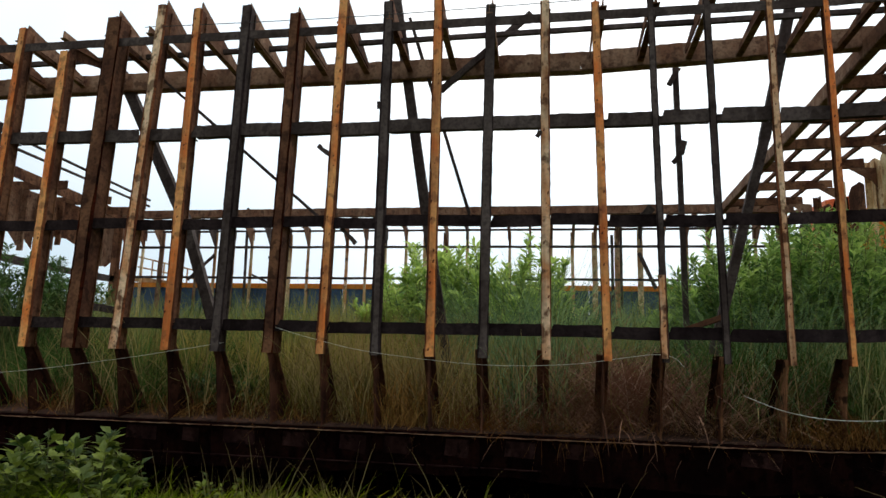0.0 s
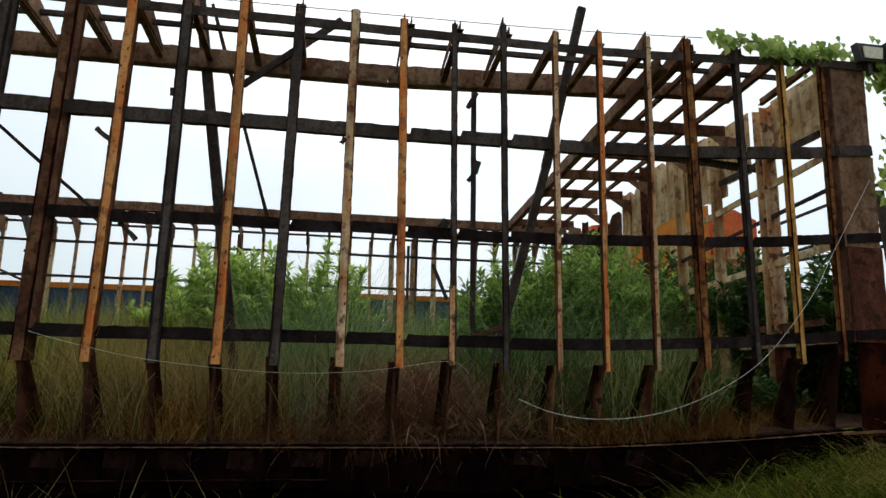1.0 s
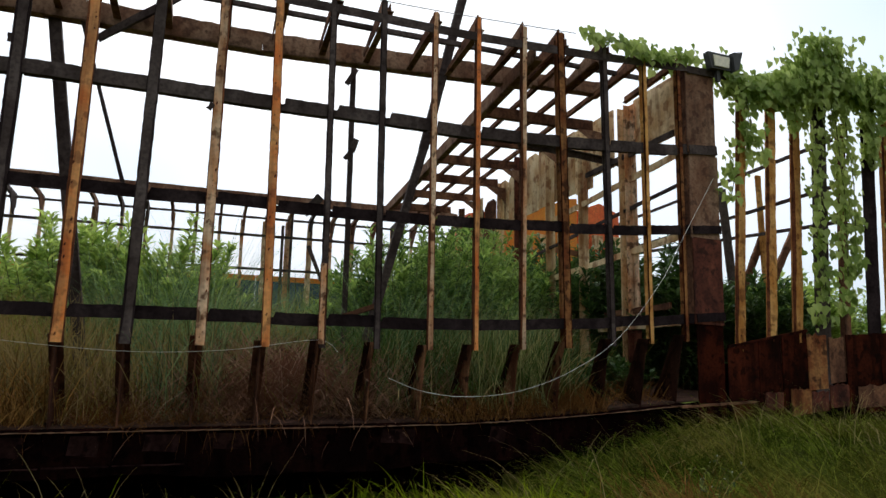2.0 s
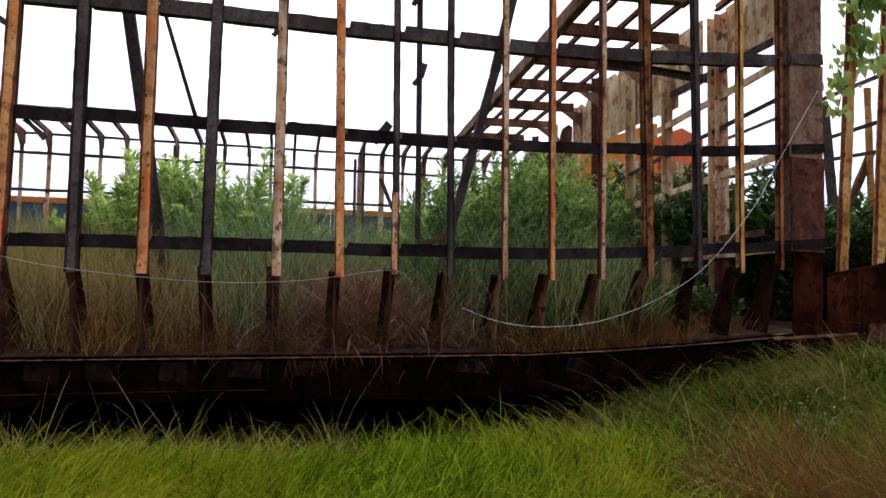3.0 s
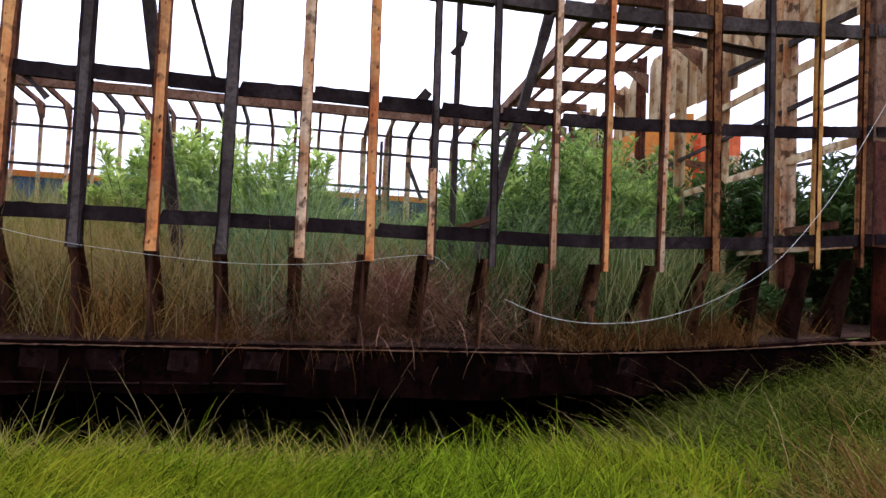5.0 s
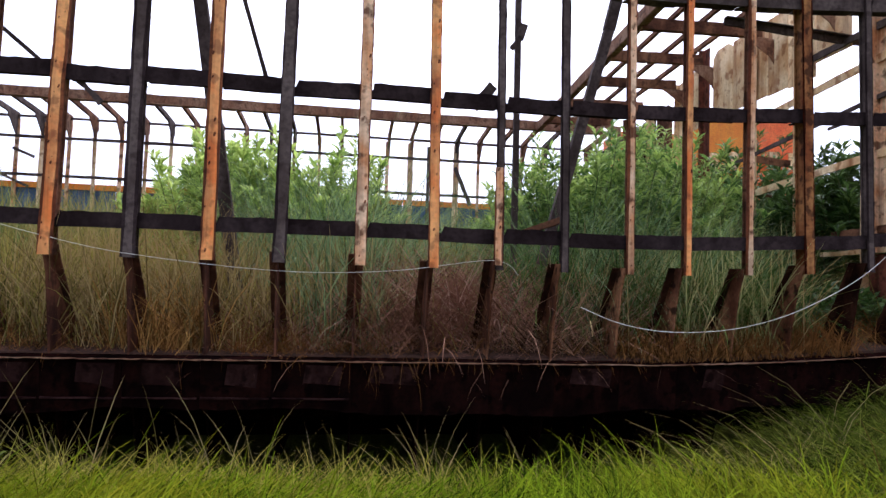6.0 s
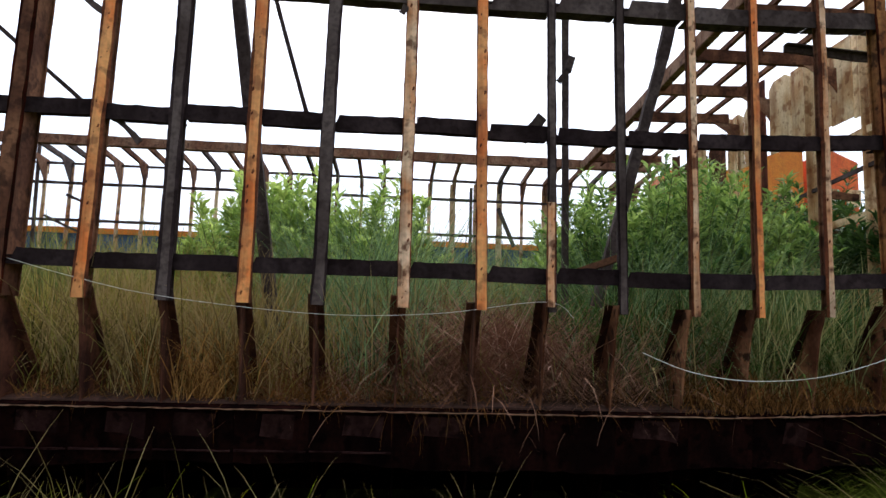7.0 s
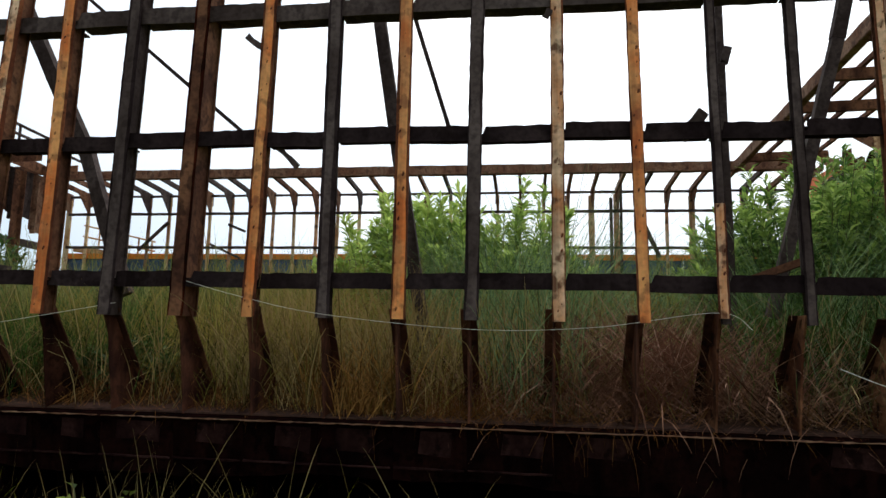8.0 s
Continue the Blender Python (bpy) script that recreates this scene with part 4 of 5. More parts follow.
# ---- ropes and cords ----
def sagging(points, n=10):
    pts = [Vector(p) for p in points]
    out = []
    for i in range(len(pts) - 1):
        a, b = pts[max(i - 1, 0)], pts[min(i + 2, len(pts) - 1)]
        for k in range(n):
            u = k / n
            p1, p2 = pts[i], pts[i + 1]
            out.append(0.5 * ((2 * p1) + (p2 - a) * u + (2 * a - 5 * p1 + 4 * p2 - b) * u * u + (3 * p1 - a - 3 * p2 + b) * u ** 3))
    return out + [pts[-1]]


def cord(name, points, r, mat, label):
    tagged(part(name, tube(B(), sagging(points), r, 5), mat), label, "rope", "slack cords" if name == "cord" else "")


cord("rope", [(1.94, 6.92, 1.20), (2.33, 6.92, 1.06), (2.84, 6.92, 1.0), (3.49, 6.92, 1.06), (4.16, 6.92, 1.28), (4.85, 6.92, 1.69), (5.55, 6.95, 2.43), (5.91, 6.97, 2.98), (6.60, 7.05, 3.97)], 0.0027, MAT_ROPE, "white rope hanging slack from the web plate")
cord("cord", [(-3.12, 7.05, 1.82), (-2.5, 7.05, 1.66), (-1.82, 7.05, 1.53), (-0.64, 7.05, 1.43), (0.3, 7.05, 1.46), (1.18, 7.05, 1.58), (1.42, 7.05, 1.46)], 0.0019, MAT_STRING, "thin pale cord slung between the frames' feet")
cord("cord", [(-3.60, 7.05, 1.60), (-4.93, 7.05, 1.38), (-6.4, 7.05, 1.19), (-7.5, 7.05, 1.15)], 0.0019, MAT_STRING, "thin pale cord slung between the frames' feet")
cord("wire", [(-5.0, 7.05, 5.55), (-2.4, 7.05, 5.52), (0.0, 7.05, 5.55), (2.4, 7.05, 5.60), (4.4, 7.05, 5.70)], 0.005, MAT_LAMP, "thin dark wire along the frame tips")


# ---- grass ----
def blades(name, base, length, width, lean, mat, label, parent=None, lean_dir=None, rise=None, stray=0.6):
    """Grass blades that arch over: lean 0 stands, 1 bows to the level; rise, the angle at which each leaves the ground."""
    n = len(base)
    ang = rng.uniform(0, 2 * np.pi, n) if lean_dir is None else lean_dir + rng.normal(0, stray, n)
    ld = np.stack([np.cos(ang), np.sin(ang), np.zeros(n)], 1)
    wa = rng.uniform(-0.9, 0.9, n)
    wd = np.stack([np.cos(wa), np.sin(wa), np.zeros(n)], 1)
    rise = np.radians(88 - 14 * lean) if rise is None else rise
    verts = np.zeros((n, 9, 3))
    c, last = base.copy(), 0.0
    for k, (s, ws) in enumerate(((0.0, 0.8), (0.3, 1.0), (0.6, 0.85), (0.85, 0.5), (1.0, 0.0))):
        e = rise - lean * 1.25 * (s + last) / 2
        c = c + (ld * np.cos(e)[:, None] + np.array([0, 0, 1.0]) * np.sin(e)[:, None]) * (length * (s - last))[:, None]
        last = s
        if k < 4:
            verts[:, 2 * k], verts[:, 2 * k + 1] = c - wd * (width * ws / 2)[:, None], c + wd * (width * ws / 2)[:, None]
        else:
            verts[:, 8] = c
    i = np.arange(n)[:, None] * 9
    quads = np.concatenate([i + np.array([2 * k, 2 * k + 1, 2 * k + 3, 2 * k + 2]) for k in range(3)]).tolist()
    tris = (i + np.array([6, 7, 8])).tolist()
    return tagged(mesh_from(name, verts.reshape(-1, 3), quads + tris, mat, parent), label, "grass", kind="stuff")


def on_ground(x, y):
    return np.stack([x, y, ground_z(x, y) - 0.02], 1)


def clustered(n, x0, x1, y0, y1, clumps, spread):
    cx, cy = rng.uniform(x0, x1, clumps), rng.uniform(y0, y1, clumps)
    k = rng.integers(0, clumps, n)
    x, y = cx[k] + rng.normal(0, spread, n), cy[k] + rng.normal(0, spread, n)
    keep = (x > x0) & (x < x1) & (y > y0) & (y < y1)
    return x[keep], y[keep]


def in_hold(x, y):
    return np.stack([x, y, hold_z(x, y) - 0.02], 1)


def combed(x, y):
    """The way the grass has been laid by wind and feet."""
    return 0.5 + 1.1 * np.sin(0.8 * x + 1.1 * y) + 0.7 * np.sin(2.3 * x - 1.7 * y)


def lawn_edge(x, y):
    """How far a spot belongs to the mown-looking lawn (above 0) and not to the rough mound."""
    return 2.75 + 0.25 * np.sin(2.9 * y) + 0.20 * np.sin(5.3 * y + 1.0) - 0.28 * np.maximum(y - 4.4, 0) - x


def lawn():
    words = "long bright yellow-green lawn grass in front of the wreck"
    for count, low, top, clumps, spread, edge in ((26000, 0.16, 0.30, 900, 0.16, 0.1), (40000, 0.22, 0.42, 1300, 0.10, 0.25), (16000, 0.32, 0.55, 420, 0.09, 0.25), (700, 0.45, 0.75, 150, 0.10, 0.2)):
        x, y = clustered(count, -5.5, 3.4, 2.2, 6.6, clumps, spread)
        keep = (y < 6.10 + 0.15 * np.sin(3.1 * x) + 0.1 * np.sin(7.3 * x)) & (lawn_edge(x, y) > rng.normal(0, 0.10, len(x)))
        x, y = x[keep], y[keep]
        n = len(x)
        length = rng.uniform(low, top, n) * (1 - edge * smooth01((y - 5.2) / 0.9))
        base = on_ground(x, y)
        base[:, 2] += rng.uniform(0, 0.18, n) * (1 - 0.5 * smooth01((y - 5.4) / 0.6))
        blades("lawn_grass", base, length, rng.uniform(0.004, 0.0085, n) * (0.7 if top > 0.7 else 1.0), rng.uniform(0.7, 2.0, n) * (0.5 if top > 0.7 else 1.0), MAT_LAWN, words, lean_dir=combed(x, y) + rng.normal(0, 0.8, n), rise=np.radians(rng.uniform(40, 86, n)))
    for count, x0, x1, y0, y1 in ((62000, -7.2, 5.2, -3.0, 2.45), (34000, -11.0, 11.0, -6.5, 2.6), (16000, -10.5, -3.8, 0.8, 6.2)):
        x, y = clustered(count, x0, x1, y0, y1, 1600, 0.17)
        keep = rng.uniform(0, 1, len(x)) < np.minimum(np.minimum((x - x0) / 1.6, (x1 - x) / 1.6), (y - y0) / 1.6)
        x, y = x[keep], y[keep]
        n = len(x)
        base = on_ground(x, y)
        base[:, 2] += rng.uniform(0, 0.10, n)
        blades("lawn_grass", base, rng.uniform(0.14, 0.36, n), rng.uniform(0.005, 0.010, n), rng.uniform(0.7, 2.0, n), MAT_LAWN, words, lean_dir=combed(x, y) + rng.normal(0, 0.8, n), rise=np.radians(rng.uniform(35, 80, n)))
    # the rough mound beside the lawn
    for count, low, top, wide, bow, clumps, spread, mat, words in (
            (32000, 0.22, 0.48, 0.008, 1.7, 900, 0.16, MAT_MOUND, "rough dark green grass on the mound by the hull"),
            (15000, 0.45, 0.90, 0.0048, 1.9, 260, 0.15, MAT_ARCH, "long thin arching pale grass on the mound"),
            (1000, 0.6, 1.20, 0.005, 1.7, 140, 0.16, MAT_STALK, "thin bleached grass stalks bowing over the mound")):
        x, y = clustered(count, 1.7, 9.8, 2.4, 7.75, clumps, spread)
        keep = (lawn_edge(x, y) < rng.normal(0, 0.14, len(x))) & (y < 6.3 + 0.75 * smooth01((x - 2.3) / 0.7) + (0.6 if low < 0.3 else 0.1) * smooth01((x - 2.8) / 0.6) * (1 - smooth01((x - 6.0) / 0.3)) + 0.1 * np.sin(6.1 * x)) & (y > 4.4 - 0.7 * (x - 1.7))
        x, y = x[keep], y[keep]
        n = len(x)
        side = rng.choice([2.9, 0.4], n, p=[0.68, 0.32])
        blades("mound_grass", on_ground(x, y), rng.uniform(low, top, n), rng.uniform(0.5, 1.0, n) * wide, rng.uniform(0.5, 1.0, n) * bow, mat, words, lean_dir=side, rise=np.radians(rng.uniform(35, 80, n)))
    x, y = clustered(5200, 2.4, 5.2, 2.7, 5.2, 130, 0.15)
    keep = (lawn_edge(x, y) < rng.normal(-0.1, 0.12, len(x))) & (rng.uniform(0, 1, len(x)) < np.exp(-((x - 3.25) / 0.62) ** 2 - ((y - 3.75) / 0.75) ** 2) * 1.2)
    x, y = x[keep], y[keep]
    n = len(x)
    blades("dead_grass", on_ground(x, y) + np.array([0, 0, 0.05]), rng.uniform(0.35, 0.75, n), rng.uniform(0.004, 0.008, n), rng.uniform(0.5, 1.5, n), MAT_DEAD, "patch of withered reddish grass on the mound", lean_dir=2.9 + 0.9 * np.sin(1.9 * x + y) + rng.normal(0, 0.9, n))
    x, y = clustered(120, -5.0, 3.0, 6.2, 6.9, 12, 0.09)
    n = len(x)
    blades("tall_grass", on_ground(x, y), rng.uniform(0.4, 0.95, n), rng.uniform(0.004, 0.007, n), rng.uniform(0.3, 0.9, n), MAT_STALK, "sparse tall grass against the hull's foot")
    x, y = clustered(40, -3.6, -1.6, 6.3, 6.95, 5, 0.10)
    n = len(x)
    blades("tall_grass", on_ground(x, y), rng.uniform(0.7, 1.35, n), rng.uniform(0.004, 0.008, n), rng.uniform(0.1, 0.6, n), MAT_STALK, "sparse tall grass against the hull's foot")


lawn()


def hold_grass():
    x, y = clustered(17000, -8.0, 6.0, 7.45, 10.2, 300, 0.17)
    keep = rng.uniform(0, 1, len(x)) > 0.95 * np.exp(-((x - 1.05) / 1.25) ** 4 - ((y - 8.0) / 1.1) ** 4)
    keep &= rng.uniform(0, 1, len(x)) < (0.4 + 0.6 * smooth01((y - 7.6) / 0.9)) * (1 - 0.9 * smooth01((x - 1.7) / 0.8))
    keep &= np.abs(x + 1.25) + np.maximum(y - 8.4, 0) > rng.uniform(0.0, 0.45, len(x))
    x, y = x[keep], y[keep]
    n = len(x)
    # Aft blades take the deep green: shade of the aft end put in.
    aft = x < rng.normal(-3.7, 0.3, n)
    for some, mat in ((~aft, MAT_TALL), (aft, MAT_DEEP)):
        n = int(some.sum())
        blades("tall_grass", in_hold(x[some], y[some]), rng.uniform(0.6, 1.45, n) * (0.8 + 0.25 * smooth01((y[some] - 8) / 2)), rng.uniform(0.003, 0.009, n), rng.uniform(0.1, 1.2, n), mat, "tall feathery grass filling the open hold")
    x, y = clustered(30000, -11.0, 6.2, 9.8, 17.5, 360, 0.30)
    n = len(x)
    blades("tall_grass", in_hold(x, y), rng.uniform(0.9, 2.1, n), rng.uniform(0.008, 0.017, n), rng.uniform(0.1, 0.9, n), MAT_FAR_GRASS, "tall feathery grass filling the open hold")
    # deep green arching grass round the broad shrub
    x, y = clustered(12000, 1.5, 5.0, 7.65, 9.9, 150, 0.16)
    keep = rng.uniform(0, 1, len(x)) < smooth01((x - 1.5) / 0.9) * (0.35 + 0.65 * smooth01((y - 7.7) / 0.8)) * (1 - 0.7 * smooth01((x - 4.2) / 0.8))
    x, y = x[keep], y[keep]
    n = len(x)
    blades("tall_grass", in_hold(x, y), rng.uniform(0.6, 1.45, n), rng.uniform(0.005, 0.012, n), rng.uniform(0.3, 1.8, n), MAT_DEEP, "deep green arching grass round the shrub in the hold")
    # bleached stalks, standing and bowed, among the green
    x, y = clustered(1500, -7.0, 6.0, 7.4, 9.0, 110, 0.15)
    keep = (np.abs(x - 0.8) > rng.uniform(0.4, 1.6, len(x))) & (x < rng.uniform(1.8, 4.5, len(x)))
    x, y = x[keep], y[keep]
    n = len(x)
    blades("grass_stalk", in_hold(x, y), rng.uniform(0.6, 1.6, n), rng.uniform(0.005, 0.010, n), rng.uniform(0.1, 1.6, n), MAT_STALK, "bleached bowed stalks in the hold's grass")
    for x0, x1, count, mat in ((-3.4, -0.6, 700, MAT_STALK), (-0.5, 0.4, 230, MAT_TUFT), (-0.4, 0.5, 120, MAT_STALK), (2.2, 5.2, 200, MAT_STALK), (3.2, 4.4, 480, MAT_PALE_STALK)):
        x, y = clustered(count, x0, x1, 7.5, 8.5, 28, 0.10)
        n = len(x)
        blades("grass_stalk", in_hold(x, y), rng.uniform(0.7, 1.5, n), rng.uniform(0.006, 0.011, n), rng.uniform(0.0, 1.1, n), mat, "pale upright stalks in the hold's grass")
    x, y = clustered(520, -2.15, -1.15, 7.3, 8.0, 7, 0.12)
    n = len(x)
    blades("straw", in_hold(x, y), rng.uniform(0.35, 0.85, n), rng.uniform(0.006, 0.011, n), rng.uniform(0.2, 1.5, n), MAT_GOLD, "golden dry straw by the margin plate")
    for tx, ty, th, count in ((3.2, 9.0, 2.2, 360), (3.9, 8.8, 2.0, 300), (2.5, 9.1, 2.3, 420), (0.1, 9.6, 2.6, 420), (-0.6, 9.5, 2.5, 400), (-1.0, 10.0, 2.2, 300), (-2.6, 9.3, 1.7, 320), (-3.6, 9.0, 1.6, 300), (-1.6, 9.2, 1.7, 300), (4.6, 8.8, 1.5, 240), (-4.8, 8.9, 1.5, 300), (-5.9, 9.0, 1.5, 300), (1.3, 10.2, 1.9, 380), (0.7, 11.4, 2.0, 400), (2.1, 12.5, 2.0, 400), (-4.2, 11.0, 1.8, 380), (-5.5, 11.6, 1.8, 380)):
        k = int(count * 2.6)
        a, r = rng.uniform(0, 2 * np.pi, k), np.abs(rng.normal(0, 0.17, k))
        x, y = tx + r * np.cos(a), ty + r * np.sin(a)
        blades("grass_tuft", in_hold(x, y), rng.uniform(0.55, 1.12, k) * th, rng.uniform(0.004, 0.008, k), rng.uniform(0.4, 1.9, k), MAT_TUFT if tx > -1.3 else MAT_TALL, "tall arching tuft of grass in the hold", lean_dir=a)
    # matted dead straw, most of it lying
    k = rng.integers(0, 60, 8600)
    cx, cy = rng.normal(0.85, 0.8, 60), np.clip(rng.normal(8.2, 0.45, 60), 7.4, 9.3)
    x, y = cx[k] + rng.normal(0, 0.24, 8600), np.maximum(cy[k] + rng.normal(0, 0.2, 8600), 7.42 + rng.uniform(0, 0.2, 8600))
    n = len(x)
    base = in_hold(x, y)
    base[:, 2] += rng.uniform(0, 0.45, n) * np.exp(-((x - 0.85) / 1.15) ** 2) * smooth01((y - 7.2) / 0.6)
    blades("straw", base, rng.uniform(0.4, 1.05, n), rng.uniform(0.004, 0.009, n), rng.uniform(-0.3, 1.2, n), MAT_STRAW, "matted dead reddish straw in the hold", lean_dir=rng.choice([0.35, 2.8], n) + rng.normal(0, 0.35, n), rise=np.radians(rng.uniform(2, 62, n)))
    x, y = clustered(2000, 2.4, 4.9, 7.14, 7.9, 80, 0.12)
    n = len(x)
    blades("tall_grass", in_hold(x, y), rng.uniform(0.2, 0.55, n), rng.uniform(0.004, 0.009, n), rng.uniform(0.4, 1.8, n), MAT_DEAD, "low withered grass along the margin plate")
    x, y = clustered(6500, -6.8, 6.0, 7.3, 8.0, 190, 0.15)
    n = len(x)
    blades("straw", in_hold(x, y), rng.uniform(0.2, 0.7, n), rng.uniform(0.004, 0.007, n), rng.uniform(-0.2, 0.8, n), MAT_DEAD, "dead straw lying along the margin plate", stray=0.35, lean_dir=rng.choice([0.45, 2.7], n), rise=np.radians(rng.uniform(2, 60, n)))
    x, y = rng.normal(0.7, 1.15, 380), 7.6 + np.abs(rng.normal(0, 0.45, 380))
    base = in_hold(x, y)
    base[:, 2] += rng.uniform(0.05, 0.5, 380) * np.exp(-((x - 0.85) / 1.2) ** 2)
    blades("straw", base, rng.uniform(0.45, 1.1, 380), rng.uniform(0.007, 0.013, 380), rng.uniform(0.2, 1.6, 380), MAT_PALE_STRAW, "pale bent straws on the dead mat", lean_dir=rng.choice([0.3, 2.8], 380) + rng.normal(0, 0.4, 380), rise=np.radians(rng.uniform(15, 80, 380)))
    # straw hanging over the plate's edge
    x = np.concatenate([rng.uniform(-3.6, 4.0, 12), rng.normal(-0.45, 0.12, 9), rng.normal(0.75, 0.1, 7)])
    n = len(x)
    base = np.stack([x, np.full(n, 7.14), SILL_Z + 0.03 + sheer(0) + rng.uniform(0, 0.02, n)], 1)
    blades("straw", base, rng.uniform(0.08, 0.26, n), rng.uniform(0.003, 0.005, n), rng.uniform(0.3, 0.9, n), MAT_DEAD, "dead straw hanging over the plate's edge", lean_dir=-1.57, rise=np.radians(rng.uniform(-50, -5, n)))


hold_grass()


# ---- shrubs, vines ----
def leaves_mesh(name, at, out, size, ratio, mat, parent, droop=0.35, heart=False, facing=(0.0, 0.0, 1.0)):
    """Many folded leaves: at, the stalk's end; out, the way each one points."""
    n = len(at)
    out = out / np.linalg.norm(out, axis=1)[:, None]
    side = np.cross(out, np.array(facing) + rng.normal(0, 0.25, (n, 3)))
    side /= np.linalg.norm(side, axis=1)[:, None] + 1e-9
    up = np.cross(side, out)
    L, W = size[:, None], (size * ratio)[:, None]
    if heart:
        outline = ((0.0, 0.0), (-0.10, 0.24), (0.08, 0.48), (0.42, 0.44), (0.66, 0.24), (1.0, 0.0), (0.66, -0.24), (0.42, -0.44), (0.08, -0.48), (-0.10, -0.24))
        verts = np.stack([at + out * L * u + side * W * v + up * L * (0.22 * abs(v) - droop * u * u) for u, v in outline], 1)
        i = np.arange(n)[:, None] * 10
        faces = np.concatenate([i + np.arange(6), i + np.array([0, 5, 6, 7, 8, 9])]).tolist()
        return mesh_from(name, verts.reshape(-1, 3), faces, mat, parent, kind="stuff")
    mid = 0.45
    verts = np.stack([at, at + out * L * mid + side * W / 2 + up * L * 0.06, at + out * L - up * L * droop, at + out * L * mid - side * W / 2 + up * L * 0.06, at + out * L * 0.55 - up * L * droop * 0.15], 1)
    i = np.arange(n)[:, None] * 5
    faces = np.concatenate([i + np.array([0, 1, 4]), i + np.array([1, 2, 4]), i + np.array([0, 4, 3]), i + np.array([4, 2, 3])]).tolist()
    return mesh_from(name, verts.reshape(-1, 3), faces, mat, parent, kind="stuff")


def shrub(label, centre, radius, stems, top, leaf, mat, per_stem=60, low=0.35, ratio=0.30):
    ob = thing("shrub", label, "shrub", "shrubs round the wreck")
    bm = B()
    at, out = [], []
    for _ in range(stems):
        a, r = rng.uniform(0, 2 * np.pi), math.sqrt(rng.uniform(0, 1))
        x, y = centre[0] + radius[0] * r * math.cos(a), centre[1] + radius[1] * r * math.sin(a)
        g = float(ground_z(x, y) if y < 7.2 else hold_z(x, y))
        h = (top - g) * (1 - 0.45 * r * r) * rng.choice([rng.uniform(0.66, 0.9), rng.uniform(0.85, 1.06)])
        tilt = Vector((math.cos(a), math.sin(a), 0)) * 0.28 * r * h + Vector((rng.normal(0, 0.12), rng.normal(0, 0.12), 0))
        base = Vector((x, y, g - 0.05))
        pts = [base + Vector((0, 0, h * u)) + tilt * u * u for u in (0, 0.35, 0.7, 1.0)]
        tube(bm, pts, 0.013, 4, 0.004)
        for u in np.clip(low + (1 - low) * rng.uniform(0, 1, per_stem) ** 0.8, 0, 1):
            p = base + Vector((0, 0, h * u)) + tilt * u * u
            b = rng.uniform(0, 2 * np.pi)
            reach = rng.uniform(0.0, 0.16) * (1.15 - u)
            lift = rng.uniform(0.5, 1.6) if u > 0.88 else rng.uniform(0.1, 0.9) if u > 0.6 else rng.uniform(-0.3, 0.6)
            d = np.array([math.cos(b), math.sin(b), lift])
            at.append(np.array(p) + d * reach)
            out.append(d)
    tagged(part("stem", bm, MAT_STEM, ob), kind="stuff")
    n = len(at)
    leaves_mesh("foliage", np.array(at), np.array(out), leaf * rng.uniform(0.6, 1.25, n), ratio, mat, ob, 0.22)
    return ob


shrub("leafy green shrub standing in the tall grass of the hold", (-1.85, 11.2), (0.95, 0.9), 120, 3.50, 0.165, MAT_LEAF, 140)
shrub("leafy green shrub standing in the tall grass of the hold", (-0.6, 10.9), (0.85, 0.8), 90, 3.55, 0.165, MAT_LEAF, 140)
shrub("broad leafy green shrub beside the bulkhead", (3.4, 10.2), (1.5, 0.9), 220, 3.65, 0.145, MAT_LEAF_DEEP, 150, 0.2)
shrub("broad leafy green shrub beside the bulkhead", (4.9, 11.6), (1.3, 1.4), 220, 4.0, 0.155, MAT_LEAF_DEEP, 140, 0.25)
shrub("tall leafy shrub behind the bulkhead posts", (7.6, 13.6), (1.5, 1.3), 200, 4.5, 0.21, MAT_LEAF_DARK, 90)
shrub("dark leafy shrub growing behind the bulkhead posts", (7.3, 10.0), (0.9, 1.7), 230, 3.6, 0.20, MAT_LEAF_DARK, 110, 0.1)
shrub("dark leafy shrub growing behind the bow frames", (8.9, 9.3), (1.0, 1.3), 170, 3.2, 0.20, MAT_LEAF_DARK, 110, 0.1)
shrub("leafy green shrub behind the bow frames", (11.0, 9.8), (1.2, 1.5), 170, 3.2, 0.20, MAT_LEAF, 80)
shrub("leafy green shrub at the aft end of the hold", (-10.0, 11.4), (1.5, 1.3), 190, 3.35, 0.15, MAT_LEAF_DARK, 120, 0.15)
shrub("low leafy bush at the foot of the hull", (-4.25, 5.55), (0.65, 0.5), 52, 0.80, 0.13, MAT_LEAF_MID, 30, 0.25, 0.6)
shrub("low dark weed at the bulkhead's foot", (5.75, 8.5), (0.5, 0.45), 44, 1.5, 0.13, MAT_LEAF_DARK, 40, 0.1, 0.5)
shrub("low weed in the hold's grass", (-4.1, 8.3), (0.5, 0.4), 30, 1.35, 0.13, MAT_LEAF_DARK, 30, 0.2, 0.5)


